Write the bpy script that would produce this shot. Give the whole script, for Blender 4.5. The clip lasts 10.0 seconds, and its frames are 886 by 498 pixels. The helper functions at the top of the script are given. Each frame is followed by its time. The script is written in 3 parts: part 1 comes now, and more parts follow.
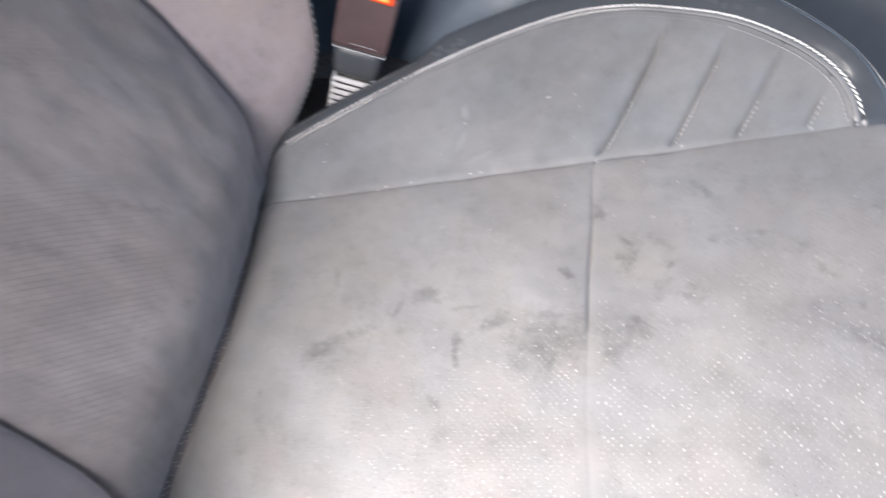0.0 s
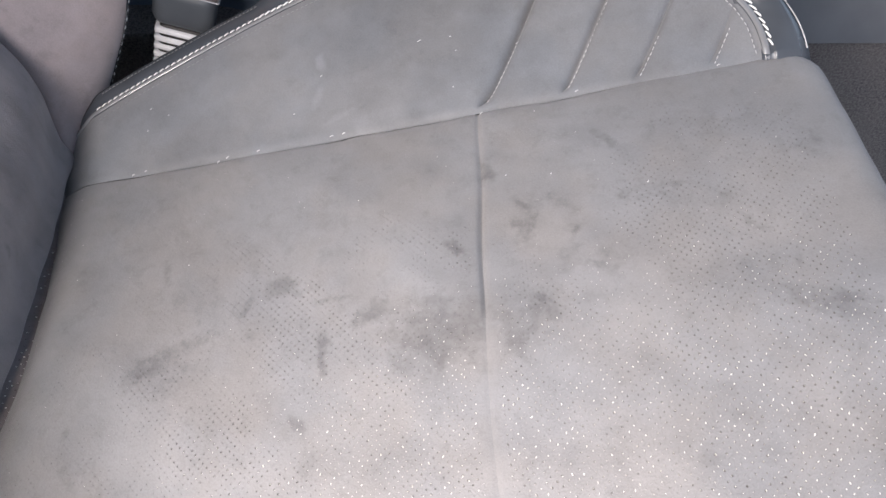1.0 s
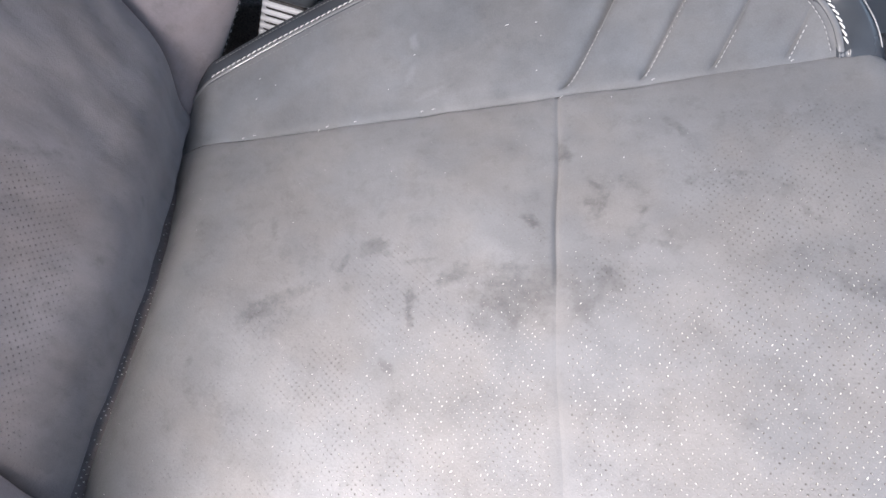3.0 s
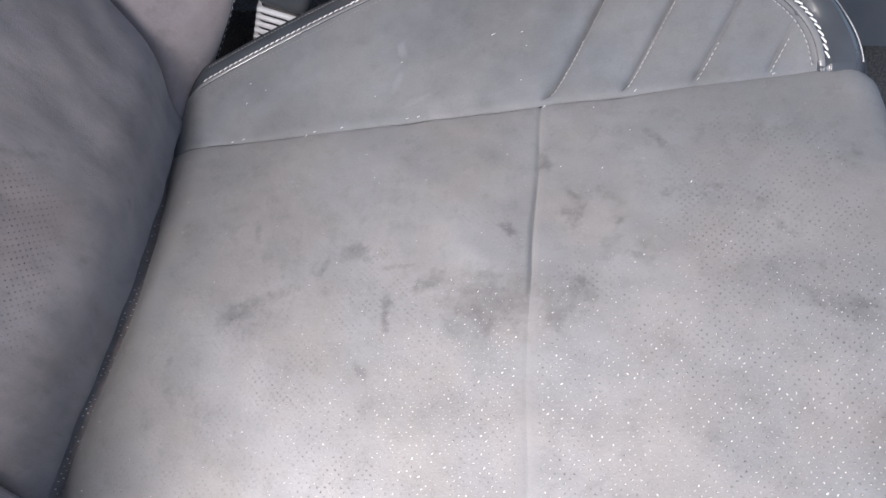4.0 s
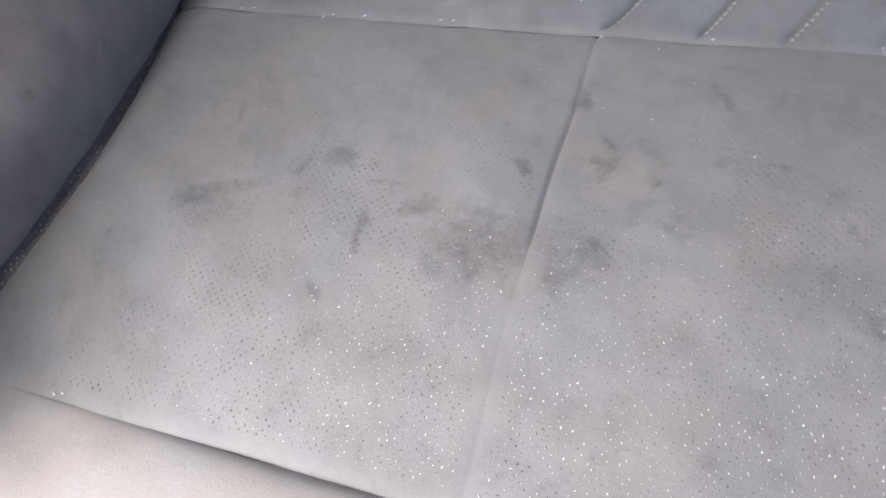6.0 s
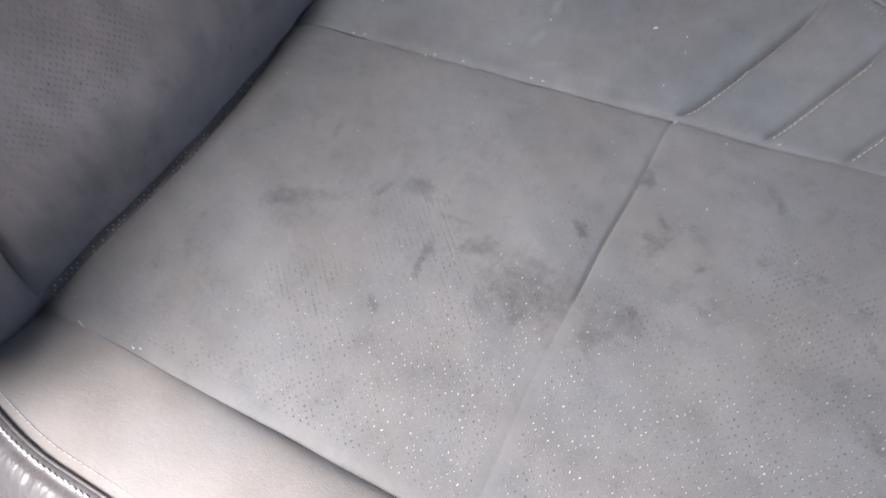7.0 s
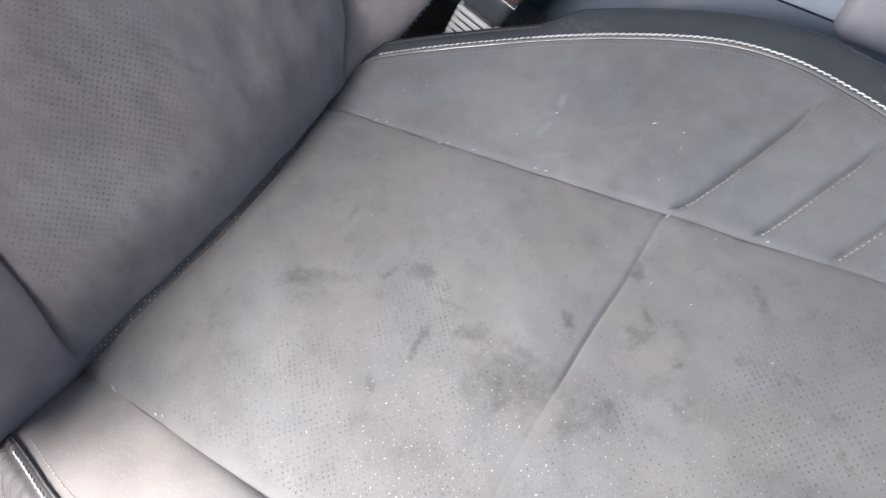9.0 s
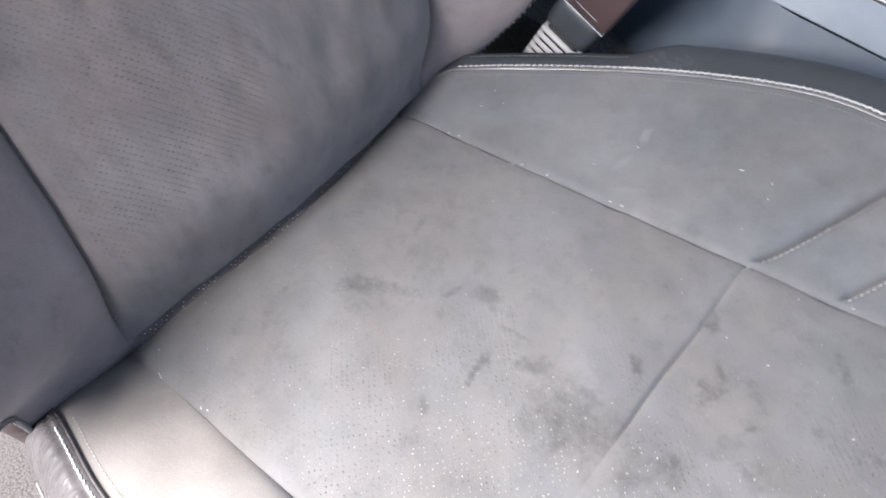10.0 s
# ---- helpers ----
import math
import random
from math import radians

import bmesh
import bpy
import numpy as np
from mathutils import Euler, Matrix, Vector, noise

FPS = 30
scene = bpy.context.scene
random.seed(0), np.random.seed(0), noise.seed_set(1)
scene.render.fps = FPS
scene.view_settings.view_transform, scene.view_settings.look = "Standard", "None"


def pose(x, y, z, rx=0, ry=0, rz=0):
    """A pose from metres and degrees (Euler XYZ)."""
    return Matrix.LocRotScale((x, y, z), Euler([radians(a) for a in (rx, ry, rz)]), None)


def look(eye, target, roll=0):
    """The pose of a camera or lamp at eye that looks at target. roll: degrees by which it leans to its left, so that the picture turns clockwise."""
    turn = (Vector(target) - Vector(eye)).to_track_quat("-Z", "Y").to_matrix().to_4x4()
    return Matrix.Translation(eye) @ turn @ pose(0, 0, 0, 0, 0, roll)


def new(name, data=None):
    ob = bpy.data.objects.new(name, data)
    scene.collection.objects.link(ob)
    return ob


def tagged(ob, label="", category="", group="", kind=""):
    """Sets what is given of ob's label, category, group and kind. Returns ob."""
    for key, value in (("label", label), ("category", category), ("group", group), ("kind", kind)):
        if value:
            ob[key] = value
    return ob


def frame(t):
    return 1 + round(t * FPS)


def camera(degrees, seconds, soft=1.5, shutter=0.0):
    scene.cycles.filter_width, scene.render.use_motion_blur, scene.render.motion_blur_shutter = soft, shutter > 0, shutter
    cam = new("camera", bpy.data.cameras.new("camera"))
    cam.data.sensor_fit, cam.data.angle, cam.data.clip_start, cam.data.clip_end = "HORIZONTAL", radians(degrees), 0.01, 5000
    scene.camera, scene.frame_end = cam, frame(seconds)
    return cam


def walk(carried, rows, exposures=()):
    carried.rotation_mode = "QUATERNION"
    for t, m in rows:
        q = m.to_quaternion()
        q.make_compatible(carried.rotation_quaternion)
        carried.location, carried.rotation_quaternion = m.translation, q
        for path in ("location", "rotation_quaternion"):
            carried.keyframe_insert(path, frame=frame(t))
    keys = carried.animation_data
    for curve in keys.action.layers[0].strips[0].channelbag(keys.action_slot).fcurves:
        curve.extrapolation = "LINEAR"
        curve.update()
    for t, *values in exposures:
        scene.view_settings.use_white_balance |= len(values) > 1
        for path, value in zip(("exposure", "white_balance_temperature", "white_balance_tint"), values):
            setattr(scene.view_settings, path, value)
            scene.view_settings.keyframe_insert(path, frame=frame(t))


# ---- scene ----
cam = camera(66.0, 10.0, soft=1.5, shutter=0.5)
PATH = [
    (0, (0.364, -0.094, 0.42), (-0.266, 1.051, -1.094), -28.3),
    (0.5, (0.353, -0.073, 0.367), (-0.026, 1.069, -1.231), -23.6),
    (1, (0.347, -0.042, 0.336), (0.037, 1.082, -1.29), -21.5),
    (1.5, (0.332, -0.056, 0.351), (-0.017, 1.09, -1.251), -20.3),
    (2, (0.315, -0.084, 0.349), (-0.097, 1.106, -1.205), -19.2),
    (2.5, (0.325, -0.077, 0.37), (-0.124, 1.032, -1.232), -22.9),
    (2.7, (0.336, -0.071, 0.382), (-0.144, 0.998, -1.238), -25.4),
    (3.8, (0.355, -0.059, 0.379), (-0.144, 0.934, -1.284), -26.9),
    (4, (0.366, -0.063, 0.38), (-0.153, 0.971, -1.251), -26.4),
    (4.5, (0.378, -0.063, 0.361), (-0.17, 0.975, -1.259), -25.4),
    (5, (0.37, -0.06, 0.345), (-0.182, 0.929, -1.304), -20.0),
    (5.2, (0.382, -0.051, 0.33), (-0.149, 0.872, -1.362), -21.3),
    (6.3, (0.36, -0.037, 0.305), (-0.261, 0.857, -1.373), -15.6),
    (6.5, (0.357, -0.043, 0.302), (-0.285, 0.841, -1.373), -12.9),
    (7, (0.368, -0.048, 0.35), (-0.338, 0.847, -1.294), -12.1),
    (7.5, (0.386, -0.041, 0.376), (-0.36, 0.829, -1.263), -13.2),
    (8, (0.4, -0.031, 0.379), (-0.363, 0.769, -1.287), -14.3),
    (8.5, (0.407, -0.012, 0.382), (-0.388, 0.786, -1.27), -17.9),
    (9, (0.405, -0.018, 0.388), (-0.488, 0.87, -1.165), -16.1),
    (9.5, (0.387, -0.018, 0.378), (-0.514, 0.847, -1.184), -14.7),
    (10, (0.37, -0.025, 0.387), (-0.586, 0.846, -1.139), -11.2),
]
# the seat is tilted: its cushion rises to the front by 14 degrees; the rows above stand in the seat's own axes
SEAT = pose(0, 0, 0.25, 0, -14, 0)
LIGHTNESS = [(0.0, 0.41, 5800, 10), (0.5, 0.26, 5850, 11), (1.0, 0.09, 5850, 12), (2.5, 0.16, 5700, 12), (4.5, -0.07, 5650, 11), (6.5, -0.35, 5650, 11), (7.5, -0.43, 5600, 10), (8.5, -0.18, 5650, 11), (9.0, -0.03, 5650, 10), (10.0, 0.12, 5650, 10)]
walk(cam, [(t, SEAT @ look(eye, target, roll)) for t, eye, target, roll in PATH], LIGHTNESS)

# ---- world and light ----
world = bpy.data.worlds.new("sky")
scene.world = world
world.use_nodes = True
wn = world.node_tree
sky = wn.nodes.new("ShaderNodeTexSky")
sky.sky_type = "NISHITA"
sky.sun_disc = False
sky.sun_elevation = radians(48)
sky.sun_rotation = radians(212)
sky.air_density = 1.0
sky.dust_density = 3.0
haze = wn.nodes.new("ShaderNodeHueSaturation")
haze.inputs["Saturation"].default_value = 0.52
wn.links.new(sky.outputs[0], haze.inputs["Color"])
wn.links.new(haze.outputs[0], wn.nodes["Background"].inputs[0])
wn.nodes["Background"].inputs[1].default_value = 0.152

sun_data = bpy.data.lights.new("sun", "SUN")
sun_data.energy, sun_data.angle, sun_data.color = 0.85, radians(24), (1.0, 0.98, 0.95)
sun = new("sun", sun_data)
sun.matrix_world = look((-1.0, -1.6, 2.2), (0.0, 0.0, 0.0))

door_sky_data = bpy.data.lights.new("door_opening_skylight", "AREA")
door_sky_data.shape, door_sky_data.size, door_sky_data.size_y = "RECTANGLE", 0.50, 0.30
door_sky_data.energy, door_sky_data.color = 12.3, (1.0, 0.84, 0.69)
door_sky = new("door_opening_skylight", door_sky_data)
door_sky_data.spread = radians(125)
door_sky.matrix_world = look((-0.14, -0.36, 0.78), (0.06, -0.08, 0.28))

screen_sky_data = bpy.data.lights.new("windscreen_skylight", "AREA")
screen_sky_data.shape, screen_sky_data.size, screen_sky_data.size_y = "RECTANGLE", 1.2, 0.5
screen_sky_data.energy, screen_sky_data.color = 3.2, (0.70, 0.87, 1.0)
screen_sky = new("windscreen_skylight", screen_sky_data)
screen_sky.matrix_world = look((1.10, 0.80, 1.05), (0.35, 0.40, 0.3))


# ---- materials ----
def nodes_of(name):
    m = bpy.data.materials.new(name)
    m.use_nodes = True
    return m, m.node_tree.nodes, m.node_tree.links, m.node_tree.nodes["Principled BSDF"]


def noise_node(n, l, vec, scale, detail=4.0, rough=0.55):
    t = n.new("ShaderNodeTexNoise")
    t.inputs["Scale"].default_value, t.inputs["Detail"].default_value, t.inputs["Roughness"].default_value = scale, detail, rough
    l.new(vec, t.inputs["Vector"])
    return t


def math_node(n, l, op, a, b=None):
    t = n.new("ShaderNodeMath")
    t.operation = op
    for k, v in enumerate((a, b)):
        if v is None:
            continue
        if isinstance(v, (int, float)):
            t.inputs[k].default_value = v
        else:
            l.new(v, t.inputs[k])
    return t.outputs[0]


def range_node(n, l, v, a, b, c=0.0, d=1.0):
    t = n.new("ShaderNodeMapRange")
    t.interpolation_type = "SMOOTHSTEP"
    l.new(v, t.inputs[0])
    for k, w in zip((1, 2, 3, 4), (a, b, c, d)):
        t.inputs[k].default_value = w
    return t.outputs[0]


def mix_node(n, l, fac, a, b):
    t = n.new("ShaderNodeMix")
    t.data_type = "RGBA"
    if isinstance(fac, (int, float)):
        t.inputs[0].default_value = fac
    else:
        l.new(fac, t.inputs[0])
    for k, v in ((6, a), (7, b)):
        if isinstance(v, tuple):
            t.inputs[k].default_value = (*v, 1)
        else:
            l.new(v, t.inputs[k])
    return t.outputs[2]


def bump_node(n, l, height, strength, distance, normal=None):
    t = n.new("ShaderNodeBump")
    t.inputs["Strength"].default_value, t.inputs["Distance"].default_value = strength, distance
    l.new(height, t.inputs["Height"])
    if normal is not None:
        l.new(normal, t.inputs["Normal"])
    return t.outputs[0]


def suede(name, base, marks=(), light_marks=(), streak=(1, 1, 1), blotch=0.09, nap_depth=0.10, upright=False):
    """Short-napped suede: brushed patches, fine grain, smudges of its own (x, y, half length, half width, turn, depth)."""
    m, n, l, p = nodes_of(name)
    co = n.new("ShaderNodeTexCoord").outputs["Object"]
    if upright:
        # marks on a standing panel are given across (y) and up (z)
        parts, flat = n.new("ShaderNodeSeparateXYZ"), n.new("ShaderNodeCombineXYZ")
        l.new(co, parts.inputs[0])
        l.new(parts.outputs[1], flat.inputs[0])
        l.new(parts.outputs[2], flat.inputs[1])
        co = flat.outputs[0]
    warp = noise_node(n, l, co, 90, 3)
    add = n.new("ShaderNodeVectorMath")
    add.operation = "MULTIPLY_ADD"
    l.new(warp.outputs["Color"], add.inputs[0])
    add.inputs[1].default_value = (0.008, 0.008, 0.0)
    sub = n.new("ShaderNodeVectorMath")
    sub.operation = "SUBTRACT"
    l.new(co, sub.inputs[0])
    sub.inputs[1].default_value = (0.004, 0.004, 0.0)
    l.new(sub.outputs[0], add.inputs[2])
    warped = add.outputs[0]
    big = noise_node(n, l, co, 9, 4, 0.6).outputs[0]
    mp = n.new("ShaderNodeMapping")
    mp.inputs["Scale"].default_value = streak
    l.new(co, mp.inputs[0])
    mid = noise_node(n, l, mp.outputs[0], 38, 4, 0.6).outputs[0]
    fine = noise_node(n, l, co, 900, 2, 0.6).outputs[0]
    val = math_node(n, l, "ADD", range_node(n, l, big, 0.3, 0.7, 1 - blotch, 1 + blotch * 0.6),
                    range_node(n, l, mid, 0.3, 0.7, -blotch * 0.45, blotch * 0.45))
    val = math_node(n, l, "ADD", val, range_node(n, l, fine, 0.25, 0.75, -0.05, 0.05))
    nap = noise_node(n, l, mp.outputs[0], 70, 7, 0.68).outputs[0]
    val = math_node(n, l, "SUBTRACT", val, range_node(n, l, nap, 0.53, 0.66, 0.0, nap_depth))
    rub = noise_node(n, l, mp.outputs[0], 26, 7, 0.66).outputs[0]
    val = math_node(n, l, "SUBTRACT", val, range_node(n, l, rub, 0.55, 0.70, 0.0, nap_depth))

    def blot(rows, soft):
        total = None
        for x, y, a, b, turn, depth in rows:
            q = n.new("ShaderNodeMapping")
            q.vector_type = "TEXTURE"
            q.inputs["Location"].default_value = (x, y, 0)
            q.inputs["Rotation"].default_value = (0, 0, radians(turn))
            q.inputs["Scale"].default_value = (a, b, 1)
            l.new(warped, q.inputs[0])
            g = n.new("ShaderNodeVectorMath")
            g.operation = "LENGTH"
            l.new(q.outputs[0], g.inputs[0])
            f = range_node(n, l, g.outputs["Value"], 1.65, soft, 0.0, depth)
            total = f if total is None else math_node(n, l, "MAXIMUM", total, f)
        return total

    if marks:
        crumb = noise_node(n, l, warped, 150, 6, 0.65).outputs[0]
        edge = math_node(n, l, "ADD", blot(marks, 0.25), range_node(n, l, crumb, 0.3, 0.7, -0.15, 0.10))
        dark = math_node(n, l, "MULTIPLY", range_node(n, l, edge, 0.0, 0.50, 0.0, 0.37), range_node(n, l, nap, 0.35, 0.65, 0.65, 1.1))
        val = math_node(n, l, "MULTIPLY", val, math_node(n, l, "SUBTRACT", 1.0, dark))
    if light_marks:
        val = math_node(n, l, "ADD", val, blot(light_marks, 0.3))
    tint = noise_node(n, l, co, 14, 3).outputs[0]
    cool = tuple(c * k for c, k in zip(base, (0.985, 1.0, 1.025)))
    warm = tuple(c * k for c, k in zip(base, (1.02, 1.0, 0.985)))
    hue = mix_node(n, l, range_node(n, l, tint, 0.35, 0.65), cool, warm)
    mul = n.new("ShaderNodeVectorMath")
    mul.operation = "SCALE"
    l.new(hue, mul.inputs[0])
    l.new(val, mul.inputs["Scale"])
    l.new(mul.outputs[0], p.inputs["Base Color"])
    p.inputs["Roughness"].default_value = 0.95
    p.inputs["Specular IOR Level"].default_value = 0.15
    p.inputs["Sheen Weight"].default_value = 0.25
    p.inputs["Sheen Roughness"].default_value = 0.5
    h = math_node(n, l, "ADD", math_node(n, l, "MULTIPLY", fine, 0.3), mid)
    l.new(bump_node(n, l, h, 0.35, 0.002), p.inputs["Normal"])
    return m


def leather(name, base, rough=0.38, grain=420, wrinkle=0.0):
    m, n, l, p = nodes_of(name)
    co = n.new("ShaderNodeTexCoord").outputs["Object"]
    v = n.new("ShaderNodeTexVoronoi")
    v.feature = "DISTANCE_TO_EDGE"
    v.inputs["Scale"].default_value = grain
    l.new(co, v.inputs["Vector"])
    wear = noise_node(n, l, co, 22, 4).outputs[0]
    l.new(mix_node(n, l, range_node(n, l, wear, 0.3, 0.7), tuple(c * 0.92 for c in base), tuple(c * 1.10 for c in base)), p.inputs["Base Color"])
    l.new(range_node(n, l, wear, 0.3, 0.7, rough - 0.06, rough + 0.1), p.inputs["Roughness"])
    nrm = bump_node(n, l, v.outputs["Distance"], 0.05, 0.0006)
    if wrinkle:
        mp = n.new("ShaderNodeMapping")
        mp.inputs["Scale"].default_value = (1.0, 0.20, 0.45)
        mp.inputs["Rotation"].default_value = (0, 0, radians(25))
        l.new(co, mp.inputs[0])
        w = noise_node(n, l, mp.outputs[0], 110, 5, 0.55).outputs[0]
        nrm = bump_node(n, l, w, wrinkle, 0.006, nrm)
    l.new(nrm, p.inputs["Normal"])
    return m


def plain(name, base, rough=0.6, grain=0.0, scale=300, spread=0.12, metal=0.0):
    m, n, l, p = nodes_of(name)
    co = n.new("ShaderNodeTexCoord").outputs["Object"]
    t = noise_node(n, l, co, 25, 4).outputs[0]
    l.new(mix_node(n, l, range_node(n, l, t, 0.3, 0.7), tuple(c * (1 - spread) for c in base), tuple(c * (1 + spread) for c in base)), p.inputs["Base Color"])
    p.inputs["Roughness"].default_value, p.inputs["Metallic"].default_value = rough, metal
    if grain:
        g = noise_node(n, l, co, scale, 3).outputs[0]
        l.new(bump_node(n, l, g, grain, 0.001), p.inputs["Normal"])
    return m


# smudges on the two halves of the cushion insert: x, y, half length, half width, turn, depth
REAR_MARKS = (
    (0.103, 0.135, 0.0243, 0.0092, 29, 0.34), (0.126, 0.149, 0.0104, 0.0047, -3, 0.34), (0.100, 0.204, 0.0106, 0.0029, -73, 0.30),
    (0.161, 0.169, 0.0085, 0.0031, 69, 0.34), (0.182, 0.179, 0.0100, 0.0072, 6, 0.50), (0.192, 0.173, 0.0061, 0.0030, -40, 0.30),
    (0.210, 0.138, 0.0075, 0.0036, -75, 0.36), (0.211, 0.127, 0.0150, 0.0025, -84, 0.36), (0.199, 0.089, 0.0079, 0.0033, -52, 0.42),
    (0.239, 0.151, 0.0112, 0.0066, 37, 0.46), (0.276, 0.134, 0.0300, 0.0225, -4, 0.41), (0.275, 0.153, 0.0189, 0.0049, -8, 0.34),
    (0.259, 0.121, 0.0126, 0.0070, -57, 0.30), (0.296, 0.134, 0.0140, 0.0200, -2, 0.38), (0.290, 0.188, 0.0090, 0.0042, -46, 0.44))
REAR_FAINT = (
    (0.116, 0.215, 0.0092, 0.0104, 17, 0.18), (0.055, 0.098, 0.0053, 0.0038, -78, 0.28), (0.064, 0.075, 0.0210, 0.0032, -59, 0.18),
    (0.090, 0.064, 0.0131, 0.0067, 0, 0.17), (0.052, 0.056, 0.0078, 0.0055, 20, 0.18), (0.255, 0.149, 0.0103, 0.0033, -24, 0.28),
    (0.252, 0.203, 0.0071, 0.0060, 18, 0.25), (0.218, 0.163, 0.0135, 0.0031, 2, 0.25), (0.273, 0.216, 0.0032, 0.0030, 18, 0.24),
    (0.120, 0.128, 0.0211, 0.0093, 19, 0.16))
FRONT_MARKS = (
    (0.314, 0.242, 0.0084, 0.0049, -59, 0.52), (0.335, 0.211, 0.0100, 0.0028, -35, 0.36), (0.349, 0.215, 0.0070, 0.0039, 19, 0.28),
    (0.357, 0.172, 0.0089, 0.0055, 43, 0.30), (0.390, 0.254, 0.0128, 0.0031, -61, 0.36), (0.337, 0.138, 0.0150, 0.0120, 32, 0.31),
    (0.339, 0.211, 0.0111, 0.0063, 42, 0.20), (0.482, 0.120, 0.0220, 0.0090, -19, 0.30), (0.335, 0.196, 0.0144, 0.0058, 60, 0.28),
    (0.398, 0.208, 0.0122, 0.0044, 9, 0.28), (0.417, 0.208, 0.0117, 0.0044, 0, 0.28))
FRONT_FAINT = (
    (0.332, 0.198, 0.0098, 0.0044, -66, 0.26), (0.361, 0.182, 0.0084, 0.0021, 60, 0.26), (0.376, 0.167, 0.0073, 0.0047, -5, 0.28),
    (0.369, 0.247, 0.0069, 0.0050, 4, 0.16), (0.322, 0.129, 0.0160, 0.0190, 10, 0.33), (0.502, 0.222, 0.0170, 0.0078, 79, 0.22),
    (0.420, 0.201, 0.0206, 0.0082, -6, 0.20), (0.460, 0.171, 0.0115, 0.0052, -37, 0.22), (0.354, 0.165, 0.0079, 0.0056, 29, 0.28),
    (0.377, 0.161, 0.0132, 0.0057, -6, 0.24), (0.433, 0.197, 0.0193, 0.0061, -18, 0.20), (0.461, 0.148, 0.0174, 0.0076, -5, 0.17))
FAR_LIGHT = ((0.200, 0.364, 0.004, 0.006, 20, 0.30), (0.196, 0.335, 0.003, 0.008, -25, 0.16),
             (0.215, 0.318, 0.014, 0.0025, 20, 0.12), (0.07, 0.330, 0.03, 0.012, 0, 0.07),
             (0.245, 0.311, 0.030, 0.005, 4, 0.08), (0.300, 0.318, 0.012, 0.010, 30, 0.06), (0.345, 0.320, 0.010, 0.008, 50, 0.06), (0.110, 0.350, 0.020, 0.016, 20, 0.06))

BACK_MARKS = ((0.147, 0.067, 0.0066, 0.0030, -50, 0.36), (0.209, 0.045, 0.0078, 0.0030, 75, 0.28), (0.125, 0.171, 0.0208, 0.0057, -73, 0.22),
              (0.188, 0.133, 0.0227, 0.0056, -61, 0.24), (0.112, 0.086, 0.0249, 0.0117, -80, 0.13), (0.062, 0.155, 0.0183, 0.0079, 81, 0.16))

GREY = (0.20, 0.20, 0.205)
M_INSERT_REAR = suede("suede_insert_rear", GREY, REAR_MARKS + REAR_FAINT, blotch=0.11)
M_INSERT_FRONT = suede("suede_insert_front", GREY, FRONT_MARKS + FRONT_FAINT, blotch=0.11)
# Insert's suede, with the windscreen's cool dim light put into its base colour.
M_SUEDE_FAR_SKY_TINT = suede("suede_bolster_inboard_sky_tint", (0.177, 0.185, 0.198), (), FAR_LIGHT, blotch=0.15, nap_depth=0.065)
# Same suede again; the door opening's warm brightness is painted into this base.
M_SUEDE_NEAR_LIT = suede("suede_bolster_door_side_lit", (0.276, 0.265, 0.262), blotch=0.08, nap_depth=0.03)
M_SUEDE_BACK = suede("suede_backrest", (0.226, 0.209, 0.214), BACK_MARKS, streak=(1.6, 0.7, 1), blotch=0.17, upright=True)
M_LEATHER = leather("black_leather", (0.062, 0.070, 0.083), 0.19)
M_PIPING = leather("grey_gloss_leather", (0.16, 0.165, 0.175), 0.13, 600)
# Part of the hem's sky gloss is put into this paler base.
M_HEM_SHEEN = leather("leather_hem_sheen", (0.21, 0.216, 0.228), 0.15, 600)
# Creased black leather with the door sky's reflection lifted into its base colour.
M_LEATHER_WORN_SKYLIT = leather("black_leather_creased_skylit", (0.128, 0.122, 0.128), 0.25, wrinkle=0.6)
M_THREAD = plain("white_thread", (0.93, 0.94, 0.95), 0.6, 0.5, 1500)
M_THREAD_GREY = plain("grey_thread", (0.46, 0.46, 0.47), 0.7, 0.5, 1500)
M_THREAD_PALE = plain("pale_thread", (0.66, 0.66, 0.67), 0.7, 0.5, 1500)
M_THREAD_MID = plain("mid_grey_thread", (0.24, 0.245, 0.25), 0.7, 0.5, 1500)
M_BACKING = plain("dark_foam_backing", (0.13, 0.122, 0.118), 0.8, 0.3, 900)
M_FOAM = plain("white_foam_backing", (0.88, 0.87, 0.84), 0.6, 0.3, 900)


def fleck_material():
    """Pale flecks, some whiter than others."""
    m, n, l, p = nodes_of("pale_flecks")
    island = n.new("ShaderNodeNewGeometry").outputs["Random Per Island"]
    l.new(mix_node(n, l, range_node(n, l, island, 0.0, 1.0), (0.34, 0.33, 0.31), (0.76, 0.75, 0.71)), p.inputs["Base Color"])
    p.inputs["Roughness"].default_value = 0.5
    return m


M_FLECK = fleck_material()
M_DARK = plain("black_moulded_plastic", (0.018, 0.018, 0.02), 0.5, 0.25, 500)
# Console blues hold the sky's reflection in the base colour, palest on the top.
M_CONSOLE_SKY_SHEEN = leather("grained_leather_sky_sheen", (0.118, 0.152, 0.205), 0.44, 520, 0.07)
M_CONSOLE_TOP_SKY_SHEEN = leather("grained_leather_pale_sky_sheen", (0.27, 0.325, 0.40), 0.36, 520, 0.05)
M_CONSOLE_DARK = leather("dark_grey_grained_flank", (0.115, 0.122, 0.135), 0.45, 520, 0.05)
M_PAD = leather("grey_grained_leather", (0.27, 0.28, 0.33), 0.42, 300)


